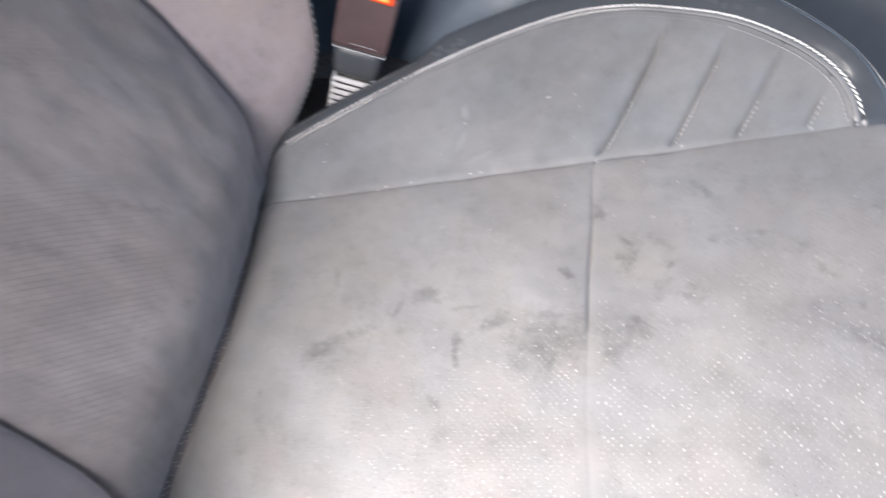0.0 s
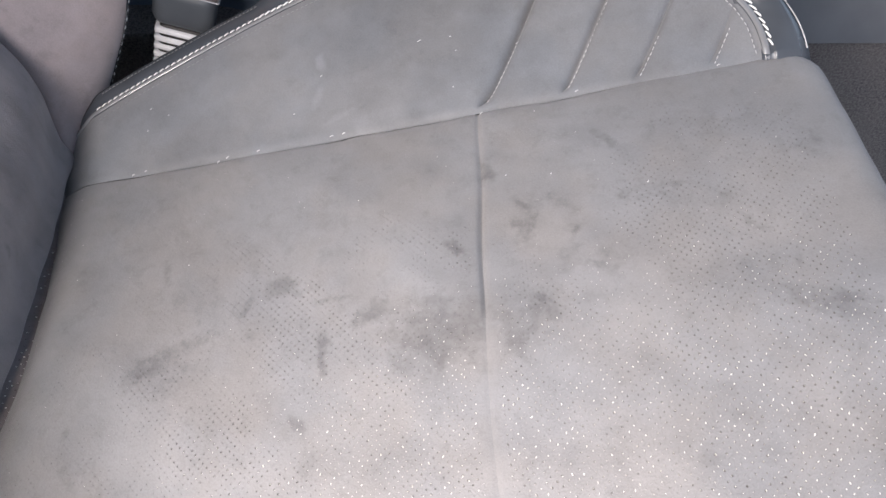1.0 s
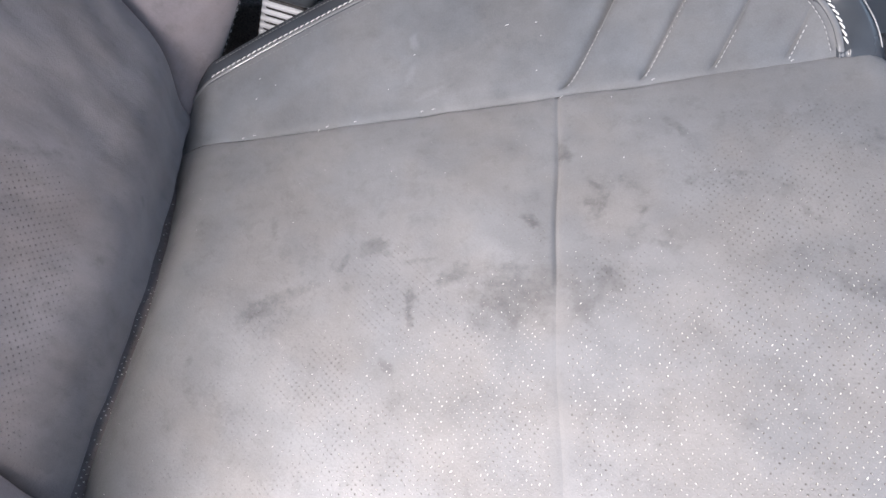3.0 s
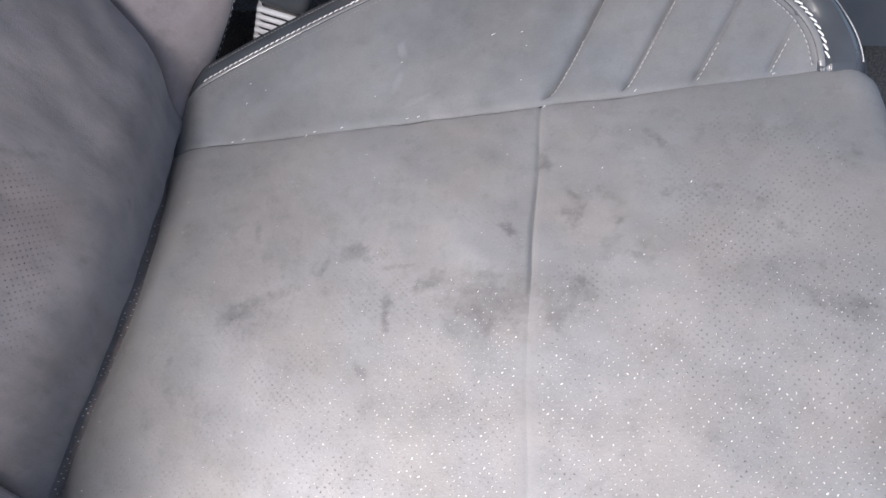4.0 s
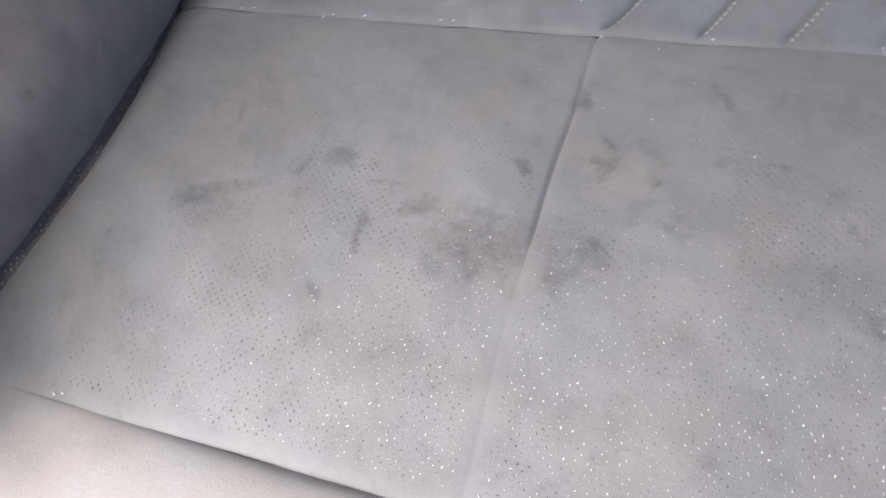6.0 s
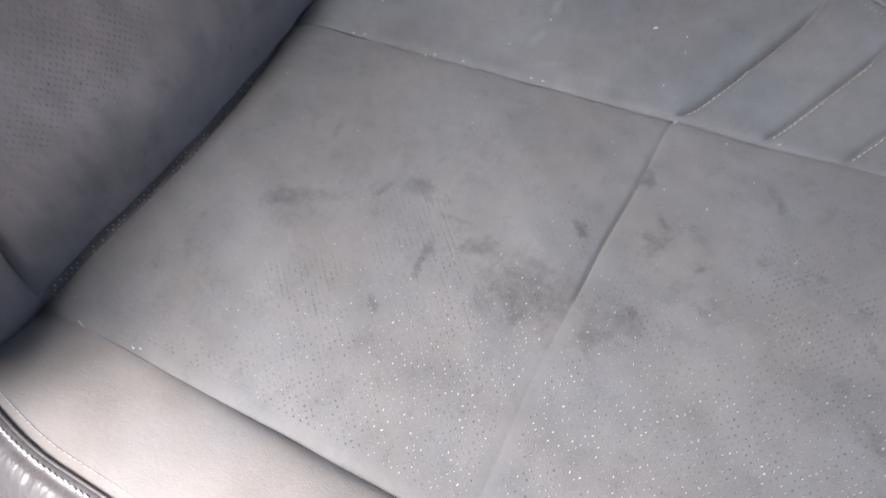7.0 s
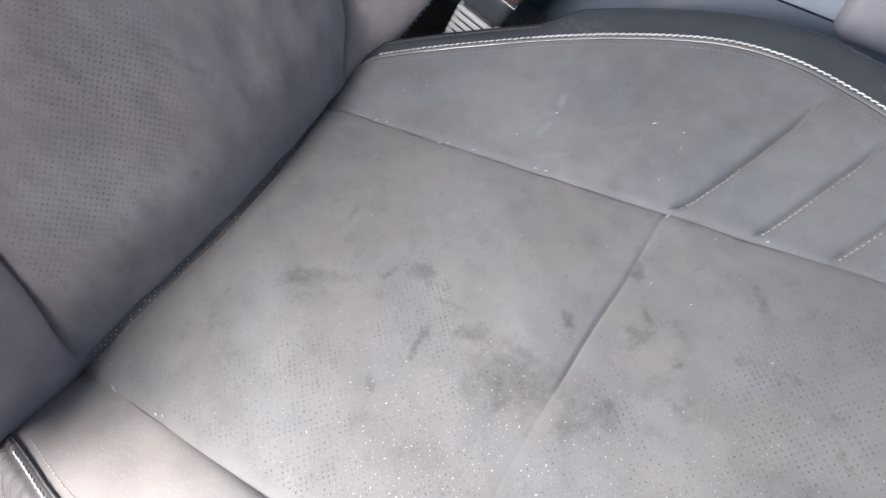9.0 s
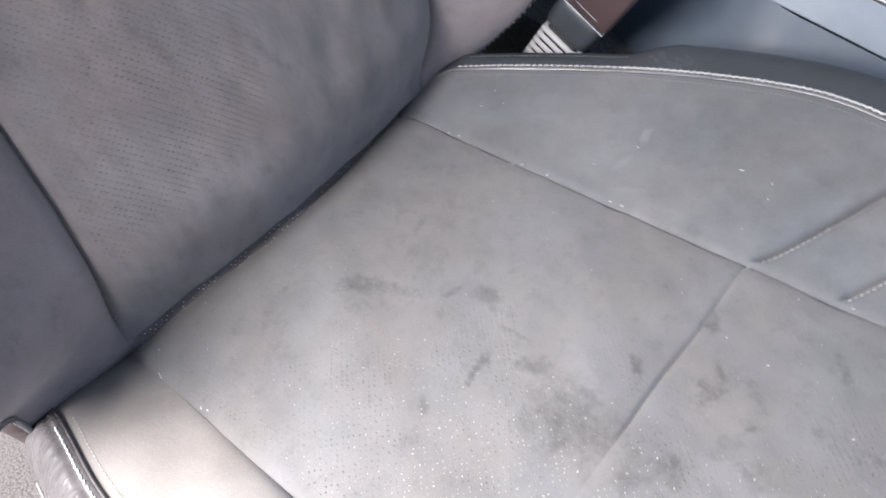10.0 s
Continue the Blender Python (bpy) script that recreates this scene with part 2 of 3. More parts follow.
def carpet():
    """Short loop pile: dark and pale fibres mixed, with worn patches."""
    m, n, l, p = nodes_of("dark_loop_carpet")
    co = n.new("ShaderNodeTexCoord").outputs["Object"]
    pile = noise_node(n, l, co, 420, 3, 0.7).outputs[0]
    worn = noise_node(n, l, co, 18, 4).outputs[0]
    fibre = mix_node(n, l, range_node(n, l, pile, 0.32, 0.68), (0.075, 0.073, 0.078), (0.25, 0.235, 0.235))
    l.new(mix_node(n, l, range_node(n, l, worn, 0.35, 0.7, 0.0, 0.35), fibre, (0.20, 0.19, 0.19)), p.inputs["Base Color"])
    p.inputs["Roughness"].default_value = 0.95
    l.new(bump_node(n, l, pile, 0.8, 0.003), p.inputs["Normal"])
    return m


M_CARPET = carpet()
M_TRIM = plain("pale_headliner_cloth", (0.45, 0.44, 0.42), 0.95, 0.4, 700)
M_BUCKLE_LOW = plain("grey_buckle_plastic", (0.075, 0.085, 0.10), 0.4, 0.1, 400)
M_BUCKLE_TOP = plain("dark_brown_buckle_plastic", (0.085, 0.060, 0.065), 0.3, 0.1, 400)
M_WHITE = plain("white_ribbed_rubber", (0.77, 0.79, 0.84), 0.5, 0.1, 400)
M_CHROME = plain("satin_bright_edge", (0.6, 0.6, 0.62), 0.25, 0.0, 300, 0.05, 0.8)
M_RED = plain("red_release_button", (0.75, 0.08, 0.02), 0.35)
M_ORANGE = plain("orange_button_print", (0.9, 0.42, 0.10), 0.4)


# ---- mesh helpers ----
def thing(name, matrix=None, label="", category="", kind="", group=""):
    ob = new(name)
    if matrix is not None:
        ob.matrix_world = matrix
    return tagged(ob, label, category, group, kind)


def mesh_of(name, verts, faces, material, smooth=True):
    me = bpy.data.meshes.new(name)
    me.from_pydata([tuple(map(float, v)) for v in verts], [], [tuple(map(int, f)) for f in faces])
    me.materials.append(material)
    if smooth:
        me.polygons.foreach_set("use_smooth", [True] * len(me.polygons))
    me.update()
    return me


def part(name, mesh, parent, label="", kind=""):
    ob = new(name, mesh)
    ob.parent = parent
    return tagged(ob, label, kind=kind)


def sheet(name, grid, material, parent, label="", flip=False):
    """A curved panel from a grid of places (rows, columns, 3)."""
    a, b = grid.shape[:2]
    idx = np.arange(a * b).reshape(a, b)
    q = np.stack([idx[:-1, :-1], idx[:-1, 1:], idx[1:, 1:], idx[1:, :-1]], -1).reshape(-1, 4)
    if flip:
        q = q[:, ::-1]
    return part(name, mesh_of(name, grid.reshape(-1, 3), q, material), parent, label)


def box_mesh(name, lo, hi, material, bevel=0.004, segments=2, shape=None):
    bm = bmesh.new()
    bmesh.ops.create_cube(bm, size=1)
    for v in bm.verts:
        v.co = Vector([lo[k] + (v.co[k] + 0.5) * (hi[k] - lo[k]) for k in range(3)])
    if shape:
        for v in bm.verts:
            v.co = shape(v.co)
    if bevel:
        bmesh.ops.bevel(bm, geom=bm.edges[:], offset=bevel, segments=segments, profile=0.5, affect="EDGES")
    me = bpy.data.meshes.new(name)
    bm.to_mesh(me)
    bm.free()
    me.materials.append(material)
    me.polygons.foreach_set("use_smooth", [bevel > 0.006] * len(me.polygons))
    return me


def tube(name, pts, radius, material, parent, label="", sides=8, flat=1.0):
    """A round cord along a row of places."""
    pts = np.asarray(pts, float)
    tan = np.gradient(pts, axis=0)
    tan /= np.linalg.norm(tan, axis=1)[:, None]
    up = np.array((0.0, 0.0, 1.0))
    side = np.cross(tan, up)
    side /= np.linalg.norm(side, axis=1)[:, None]
    nor = np.cross(side, tan)
    ang = np.linspace(0, 2 * np.pi, sides + 1)
    g = pts[:, None] + radius * (np.cos(ang)[None, :, None] * side[:, None] + flat * np.sin(ang)[None, :, None] * nor[:, None])
    return sheet(name, g, material, parent, label)


def smooth(a, b, v):
    t = np.clip((v - a) / (b - a), 0, 1)
    return t * t * (3 - 2 * t)


def along(pts, step):
    """Places at even steps along a row of places."""
    pts = np.asarray(pts, float)
    d = np.concatenate([[0], np.cumsum(np.linalg.norm(np.diff(pts, axis=0), axis=1))])
    s = np.arange(0, d[-1], step)
    return np.stack([np.interp(s, d, pts[:, k]) for k in range(3)], 1)


def stitching(name, pts, normal, material, parent, pitch=0.005, length=0.0042, radius=0.0005, slant=0.0, label="white contrast stitching"):
    """A row of sewn stitches: each a short, rounded piece of thread that dips at both ends."""
    c = along(pts, pitch)
    nrm = np.asarray(normal, float)
    verts, faces = [], []
    for k in range(len(c) - 1):
        t = c[k + 1] - c[k]
        t /= np.linalg.norm(t) + 1e-9
        s = np.cross(nrm, t)
        s /= np.linalg.norm(s) + 1e-9
        u = np.cross(t, s)
        d = t * math.cos(slant) + s * math.sin(slant)
        s2 = s * math.cos(slant) - t * math.sin(slant)
        mid = (c[k] + c[k + 1]) / 2 + s * random.uniform(-1, 1) * 0.00012
        base = len(verts)
        for f, r, h in ((-0.5, 0.35, -0.5), (-0.3, 0.95, 0.35), (0.0, 1.0, 0.6), (0.3, 0.95, 0.35), (0.5, 0.35, -0.5)):
            for a in range(6):
                w = a * math.pi / 3
                verts.append(mid + d * f * length + u * h * radius + radius * r * (math.cos(w) * s2 + math.sin(w) * u))
        for r in range(4):
            for a in range(6):
                i0, i1 = base + r * 6 + a, base + r * 6 + (a + 1) % 6
                faces.append((i0, i1, i1 + 6, i0 + 6))
        faces.append([base + a for a in range(5, -1, -1)])
        faces.append([base + 24 + a for a in range(6)])
    return part(name, mesh_of(name, verts, faces, material), parent, label)


def perforated(name, place, us, vs, radius_at, depth, material, parent, label=""):
    """A sheet with punched round holes in staggered rows: us, vs are the cell borders, place(u, v) gives the surface."""
    nu, nv = len(us) - 1, len(vs) - 1
    uu, vv = np.meshgrid(us, vs, indexing="ij")
    corner = place(uu, vv).reshape(-1, 3)
    cid = np.arange((nu + 1) * (nv + 1)).reshape(nu + 1, nv + 1)
    i, j = np.meshgrid(np.arange(nu), np.arange(nv), indexing="ij")
    i, j = i.ravel(), j.ravel()
    us, vs = np.asarray(us), np.asarray(vs)
    du, dv = np.diff(us)[i], np.diff(vs)[j]
    cu = us[i] + du * np.where(j % 2 == 0, 0.27, 0.73)
    cv = vs[j] + dv * 0.5
    r = radius_at(cu, cv)
    open_ = r > 0.00018
    a, b, c, d = cid[i, j], cid[i + 1, j], cid[i + 1, j + 1], cid[i, j + 1]
    faces = np.stack([a, b, c, d], 1)[~open_].tolist()
    cu, cv, r = cu[open_], cv[open_], r[open_]
    a, b, c, d = a[open_], b[open_], c[open_], d[open_]
    n = len(cu)
    ang = np.radians(np.array((210, 270, 330, 30, 90, 150)))
    hu = cu[:, None] + r[:, None] * np.cos(ang)
    hv = cv[:, None] + r[:, None] * np.sin(ang)
    rim = place(hu, hv)
    e = 0.001
    nor = np.cross(place(cu + e, cv) - place(cu - e, cv), place(cu, cv + e) - place(cu, cv - e))
    nor /= np.linalg.norm(nor, axis=1)[:, None]
    low = rim - nor[:, None] * depth
    n0 = len(corner)
    rid = n0 + np.arange(n * 6).reshape(n, 6)
    wid = n0 + n * 6 + np.arange(n * 6).reshape(n, 6)
    lid = n0 + n * 12 + np.arange(n * 6).reshape(n, 6)
    verts = np.concatenate([corner, rim.reshape(-1, 3), rim.reshape(-1, 3), low.reshape(-1, 3)])
    R = [rid[:, k] for k in range(6)]
    tri = [(a, b, R[1]), (a, R[1], R[0]), (b, R[2], R[1]), (b, c, R[3]), (b, R[3], R[2]),
           (c, R[4], R[3]), (c, d, R[4]), (d, R[5], R[4]), (d, a, R[0]), (d, R[0], R[5])]
    for t in tri:
        faces += np.stack(t, 1).tolist()
    for k in range(6):
        m = (k + 1) % 6
        faces += np.stack([wid[:, k], wid[:, m], lid[:, m], lid[:, k]], 1).tolist()
    return part(name, mesh_of(name, verts, faces, material), parent, label)


def field(u, v, scale, seed=0.0):
    """Smooth uneven values about -1 to 1, in numpy."""
    u, v = u * scale, v * scale
    return (np.sin(u * 1.3 + 2.1 * np.sin(v * 0.9 + seed)) + np.sin(v * 1.7 + 1.7 * np.sin(u * 1.1 + seed * 2.3)) + np.sin((u + v) * 0.8 + seed)) / 3


# ---- the car seat ----
seat = thing("car_seat", SEAT, "stained grey suede car seat with black leather edges and white stitching", "car seat")
W = 0.30
cushion = part("cushion", box_mesh("cushion", (0.0, -0.05, -0.115), (0.47, W + 0.02, -0.03), M_DARK, 0.01), seat, "seat cushion")


def back_roll(x, y=0.0):
    """How far the cushion turns down where it meets the backrest: tighter on the insert than on the bolsters."""
    y, x = np.asarray(y, float), np.asarray(x, float)
    tight = 0.022 * np.clip((0.041 - 0.010 * smooth(0.16, 0.02, y) - x) / 0.050, 0, 2.4) ** 2.4
    s = np.clip(0.070 - x, 0, None)
    near = 0.34 * s ** 2 / (s + 0.035) + 6.0 * np.clip(-0.028 - x, 0, None) ** 1.4
    t = np.clip(0.012 - x, 0, None)
    far = 0.50 * t ** 2 / (t + 0.010)
    k, m = smooth(-0.012, 0.012, y), smooth(0.19, 0.30, y)
    return (tight * (1 - m) + far * m) * k + (1 - k) * near


def insert_z(x, y):
    """Height of the cushion's middle panel: slightly crowned, sinking into the seams."""
    z = 0.004 * np.sin(np.pi * np.clip(y / W, 0, 1)) + 0.0010 * field(x, y, 38, 1.0) + 0.0005 * field(x, y, 95, 4.0)
    near = 0.02 + 0.98 * smooth(0.03, 0.24, x)
    far = (0.35 + 0.65 * smooth(0.012, 0.07, x)) * (1 - 0.55 * smooth(0.36, 0.43, x)) * (0.85 + 0.15 * np.sin(x * 70 + 1.0))
    return z - near * (0.0026 * np.exp(-(np.clip(y, 0, 1) / 0.0032) ** 1.5) + 0.0016 * np.exp(-np.clip(y, 0, 1) / 0.014)) - far * (0.0022 * (1 + 0.3 * np.sin(x * 160)) * np.exp(-np.clip(W - y, 0, 1) / 0.0012) + 0.0020 * np.exp(-(np.clip(W - y, 0, 1) / 0.0030) ** 1.5) + 0.0009 * np.exp(-np.clip(W - y, 0, 1) / 0.010)) * 0.75


def cross_seam(x, y):
    """Depth of the seam across the cushion: drawn tight inboard, slack towards the door."""
    d = np.abs(x - 0.309)
    pull = (0.14 + 0.86 * smooth(0.128, 0.160, y)) * (1 - 0.50 * smooth(0.19, 0.285, y))
    return pull * (0.0024 * np.exp(-(d / 0.0018) ** 2) + 0.0012 * np.exp(-d / 0.007))


def seam_sway(x, y):
    return (0.0075 * np.clip((y - 0.12) / 0.18, 0, 1) - 0.0045 + 0.0006 * np.sin(y * 60)) * np.exp(-((x - 0.309) / 0.05) ** 2)


def rear_place(u, v):
    return np.stack([u + seam_sway(u, v), v, insert_z(u, v) - cross_seam(u, v) - back_roll(u, v)], -1)


def front_place(u, v):
    edge = 0.012 * smooth(0.030, 0.0, v) ** 2 + 0.003 * smooth(W - 0.012, W, v) ** 2
    s0 = 0.5160 - edge
    r = 0.022
    a = np.clip((u - s0) / r, 0, np.pi / 2)
    over = np.clip(u - s0 - r * np.pi / 2, 0, None)
    x = np.where(u < s0, u + seam_sway(u, v), s0 + r * np.sin(a))
    z = insert_z(np.minimum(u, s0), v) - cross_seam(u, v) - r * (1 - np.cos(a)) - over
    return np.stack([x, v, z], -1)


def scatter(x, y, k):
    """An even scatter 0 to 1 for each place."""
    return np.modf(np.abs(np.sin(x * 91234.5 * k + y * 47123.7) * 4375.85))[0]


def hole_size(x, y):
    """Radius of the punched holes: many are closed by the brushed nap, in patches."""
    keep = (x > -0.022) & (x < 0.503) & (y > 0.010) & (y < W - 0.012) & (np.abs(x - 0.309) > 0.0065)
    f = 0.34 + 0.40 * smooth(0.25, 0.08, y + 0.02 * field(x, y, 25, 2.0)) + 0.42 * field(x, y, 62, 3.0) + 0.25 * field(x, y, 150, 1.2)
    f = f + 0.35 * np.exp(-((x - 0.185) / 0.05) ** 2 - ((y - 0.165) / 0.03) ** 2) + 0.3 * np.exp(-((x - 0.275) / 0.02) ** 2 - ((y - 0.20) / 0.03) ** 2)
    f = f + 0.62 * smooth(0.37, 0.44, x) * smooth(0.29, 0.24, y)
    f = 0.10 + f * (1 - 0.35 * smooth(0.15, 0.06, x))
    f = np.clip(f, 0, 1) * (0.45 + 0.55 * scatter(x, y, 1.0)) * np.where(scatter(x, y, 3.7) < 0.30, 0.4, 1.0)
    return np.where(keep, 0.00062 * f, 0.0)


REAR_U = np.concatenate([np.linspace(-0.052, 0.303, 72), (0.305, 0.3065, 0.3075, 0.3082, 0.309)])
FRONT_U = np.concatenate([(0.309, 0.3098, 0.3105, 0.3115, 0.313), np.linspace(0.315, 0.64, 66)])
CUSHION_V = np.linspace(0, W, 121)
perforated("cushion_insert", rear_place, REAR_U, CUSHION_V, hole_size, 0.0006, M_INSERT_REAR, cushion, "grey perforated suede with dark smudges and drip marks")
perforated("cushion_insert", front_place, FRONT_U, CUSHION_V, hole_size, 0.0006, M_INSERT_FRONT, cushion, "grey perforated suede with smudges")


def flecks(name, place, us, vs, parent):
    """Small raised pale flecks in part of the punched holes."""
    verts, faces = [], []
    ring = [(math.cos(k * math.pi / 3), math.sin(k * math.pi / 3)) for k in range(6)]
    us, vs = np.asarray(us), np.asarray(vs)
    for i in range(len(us) - 1):
        for j in range(len(vs) - 1):
            u = us[i] + (us[i + 1] - us[i]) * (0.27 if j % 2 == 0 else 0.73)
            v = (vs[j] + vs[j + 1]) / 2
            r = float(hole_size(np.array(u), np.array(v)))
            edge_of = 0.205 - 0.045 * float(smooth(0.31, 0.24, np.array(u)))
            near = float(smooth(edge_of, 0.065, np.array(v)) * smooth(0.09, 0.26, np.array(u)))
            clump = 0.5 + 0.5 * float(field(np.array(u), np.array(v), 85, 6.0))
            if r < 0.00004 or random.random() > 0.016 + 0.95 * near * (0.60 + 0.7 * clump):
                continue
            p = place(np.array(u), np.array(v)) + np.array((random.uniform(-1, 1) * 0.0005, random.uniform(-1, 1) * 0.0004, 0))
            b = len(verts)
            rr = (0.86 + 0.40 * near) * random.choice((0.00014, 0.00017, 0.00021, 0.00025, 0.00030))
            stretch = random.choice((1.0, 1.2, 1.6, 2.2, 2.8))
            turn = math.radians(random.gauss(80, 28))
            ca, sa = math.cos(turn), math.sin(turn)
            for k_, h in ((1.0, -0.0006), (0.8, 0.00012)):
                for x, y in ring:
                    x, y = x * rr * stretch * k_, y * rr * k_ * random.uniform(0.75, 1.2)
                    verts.append(p + (x * ca - y * sa, x * sa + y * ca, h))
            verts.append(p + (0, 0, 0.00030))
            for k in range(6):
                m = (k + 1) % 6
                faces.append((b + k, b + m, b + 6 + m, b + 6 + k))
                faces.append((b + 6 + k, b + 6 + m, b + 12))
    return part(name, mesh_of(name, verts, faces, M_FLECK), parent, "pale flecks in the perforations", "stuff")


flecks("pale_fleck", rear_place, REAR_U, CUSHION_V, cushion)
flecks("pale_fleck", front_place, FRONT_U, CUSHION_V, cushion)


def under(place, d):
    return lambda u, v: place(u, v) - np.array((0, 0, d))


def grid_of(place, us, vs):
    uu, vv = np.meshgrid(us, vs, indexing="ij")
    return place(uu, vv)


sheet("foam_backing", grid_of(under(rear_place, 0.0007), np.linspace(-0.030, 0.302, 100), np.linspace(0.002, W - 0.002, 60)), M_BACKING, cushion, "dark foam seen through the perforations")
sheet("foam_backing", grid_of(under(front_place, 0.0007), np.linspace(0.316, 0.505, 60), np.linspace(0.002, W - 0.002, 60)), M_BACKING, cushion, "dark foam seen through the perforations")

# inboard bolster: a D-shaped suede panel up to the sewn trim
TX = np.array((-0.05, 0.024, 0.100, 0.174, 0.240, 0.300, 0.350, 0.396, 0.428, 0.4535, 0.4775, 0.4945, 0.5035, 0.5062))
TY = np.array((0.337, 0.368, 0.398, 0.424, 0.440, 0.446, 0.438, 0.419, 0.402, 0.383, 0.361, 0.340, 0.322, 0.302))
TZ = np.array((0.004, 0.017, 0.025, 0.031, 0.036, 0.040, 0.041, 0.040, 0.038, 0.034, 0.028, 0.020, 0.011, 0.002))


def spline(xs, ys, n):
    """A smooth row through the given places, by arc length."""
    p = np.stack([np.asarray(a, float) for a in (xs, *ys)], 1)
    m = np.gradient(p, axis=0)
    out = []
    k = n // (len(p) - 1)
    for i in range(len(p) - 1):
        t = np.linspace(0, 1, k, endpoint=False)[:, None]
        out.append((2 * t ** 3 - 3 * t ** 2 + 1) * p[i] + (t ** 3 - 2 * t ** 2 + t) * m[i] + (-2 * t ** 3 + 3 * t ** 2) * p[i + 1] + (t ** 3 - t ** 2) * m[i + 1])
    out.append(p[-1:])
    return np.concatenate(out)


TRIM = spline(TX, (TY - 0.0015, TZ), 780)
PLEATS = ((0.3175, 0.300, 0.3785, 0.405), (0.3715, 0.300, 0.4265, 0.387), (0.4195, 0.300, 0.463, 0.364), (0.468, 0.300, 0.492, 0.335))


def bolster_rise(v):
    """Share of the trim's height at v from the seam (0) to the trim (1)."""
    return 0.55 * v + 0.45 * v ** 1.7 + 0.06 * np.sin(np.pi * v)


def pleat_depth(x, y):
    d = np.zeros_like(x)
    for k, (x0, y0, x1, y1) in enumerate(PLEATS):
        ln = math.hypot(x1 - x0, y1 - y0)
        tx, ty = (x1 - x0) / ln, (y1 - y0) / ln
        s = (x - x0) * tx + (y - y0) * ty
        o = (x - x0) * ty - (y - y0) * tx + 0.0030
        o = o + 0.004 * np.exp(-np.clip(s, 0, 1) / 0.014) * (k == 0)
        fade = smooth(-0.002, 0.016, s) * smooth(ln + 0.01, ln - 0.02, s)
        d += fade * ((0.0105, 0.0075, 0.0050, 0.0035)[k] * np.exp(-np.abs(o) / 0.0019) + 0.0018 * np.exp(-(o / 0.010) ** 2))
    return d


vv = np.linspace(0, 1, 150)
g = np.zeros((len(TRIM), len(vv), 3))
tan = np.gradient(TRIM[:, :2], axis=0)
tan /= np.linalg.norm(tan, axis=1)[:, None]
OUT = np.stack([-tan[:, 1], tan[:, 0], np.zeros(len(tan))], 1)
OUT[-1] = OUT[-2]
HEM = TRIM - OUT * 0.0058
g[..., 0] = HEM[:, None, 0]
wid = np.clip(HEM[:, 1] - W, 0.0005, 1)[:, None]
g[..., 1] = W + vv[None] * wid
prof = bolster_rise(vv)
g[..., 2] = TRIM[:, None, 2] * prof[None]
g[..., 2] += 0.0011 * field(g[..., 0], g[..., 1], 45, 2.5) * np.sin(np.pi * vv)
tight = (0.35 + 0.65 * smooth(0.012, 0.07, g[..., 0])) * (1 - 0.55 * smooth(0.36, 0.43, g[..., 0])) * (0.85 + 0.15 * np.sin(g[..., 0] * 70 + 1.0))
g[..., 2] -= 0.75 * tight * (0.0022 * (1 + 0.3 * np.sin(g[..., 0] * 160)) * np.exp(-(vv[None] * wid) / 0.0012) + 0.0020 * np.exp(-(vv[None] * wid / 0.0030) ** 1.5) + 0.0009 * np.exp(-(vv[None] * wid) / 0.010))
g[..., 2] -= pleat_depth(g[..., 0], g[..., 1])
g[..., 2] -= back_roll(g[..., 0], W)
sheet("inboard_bolster", g, M_SUEDE_FAR_SKY_TINT, cushion, "plain grey suede side bolster, sky tint painted in, with four stitched pleats", flip=True)

EXTRA = np.array(((0.5066, 0.2975, -0.002), (0.5064, 0.292, -0.011), (0.504, 0.286, -0.030), (0.499, 0.276, -0.055)))
EDGE = np.concatenate([TRIM, EXTRA])
EOUT = np.concatenate([OUT, np.array([(1.0, 0.05, 0.0)] * 4)])
ride = smooth(0.145, 0.190, EDGE[:, 0]) * np.where(EDGE[:, 0] > 0.45, smooth(0.290, 0.345, EDGE[:, 1]), 1.0)
bandw = 0.025 + 0.009 * ride - 0.012 * smooth(0.43, 0.495, EDGE[:, 0])
sag = smooth(0.340, 0.300, EDGE[:, 1]) * (EDGE[:, 0] > 0.45)
bandw = bandw + 0.014 * sag
rows = []
for off, f, dz, up in ((-0.0070, 0, -0.0030, 0), (-0.0056, 0, -0.0006, 0), (-0.0044, 0, -0.0002, 0), (-0.0030, 0, -0.0004, 0), (-0.0018, 0, -0.0004, 0), (0.0, 0, 0.0004, 0),
                       (0.0018, 0, 0.0016, 0), (0, 0.25, 0.0026, 0.0030), (0, 0.45, 0.0026, 0.0060), (0, 0.65, 0.0020, 0.0075), (0, 0.82, -0.0005, 0.0065), (0, 0.94, -0.006, 0.003),
                       (0, 1.0, -0.016, 0), (0, 1.03, -0.035, 0), (0, 1.03, -0.16, 0)):
    q = EDGE + EOUT * (off + f * bandw)[:, None]
    q[:, 2] += dz + up * ride - 0.008 * sag * f
    q[:, 2] -= back_roll(q[:, 0], W)
    rows.append(q)
rows = np.stack(rows, 1)


def finer(rows_, k):
    """More rows across a profile, on smooth curves."""
    m = np.gradient(rows_, axis=1)
    out = []
    for i in range(rows_.shape[1] - 1):
        for t in np.arange(k) / k:
            out.append((2 * t ** 3 - 3 * t ** 2 + 1) * rows_[:, i] + (t ** 3 - 2 * t ** 2 + t) * m[:, i] + (3 * t ** 2 - 2 * t ** 3) * rows_[:, i + 1] + (t ** 3 - t ** 2) * m[:, i + 1])
    out.append(rows_[:, -1])
    return np.stack(out, 1)


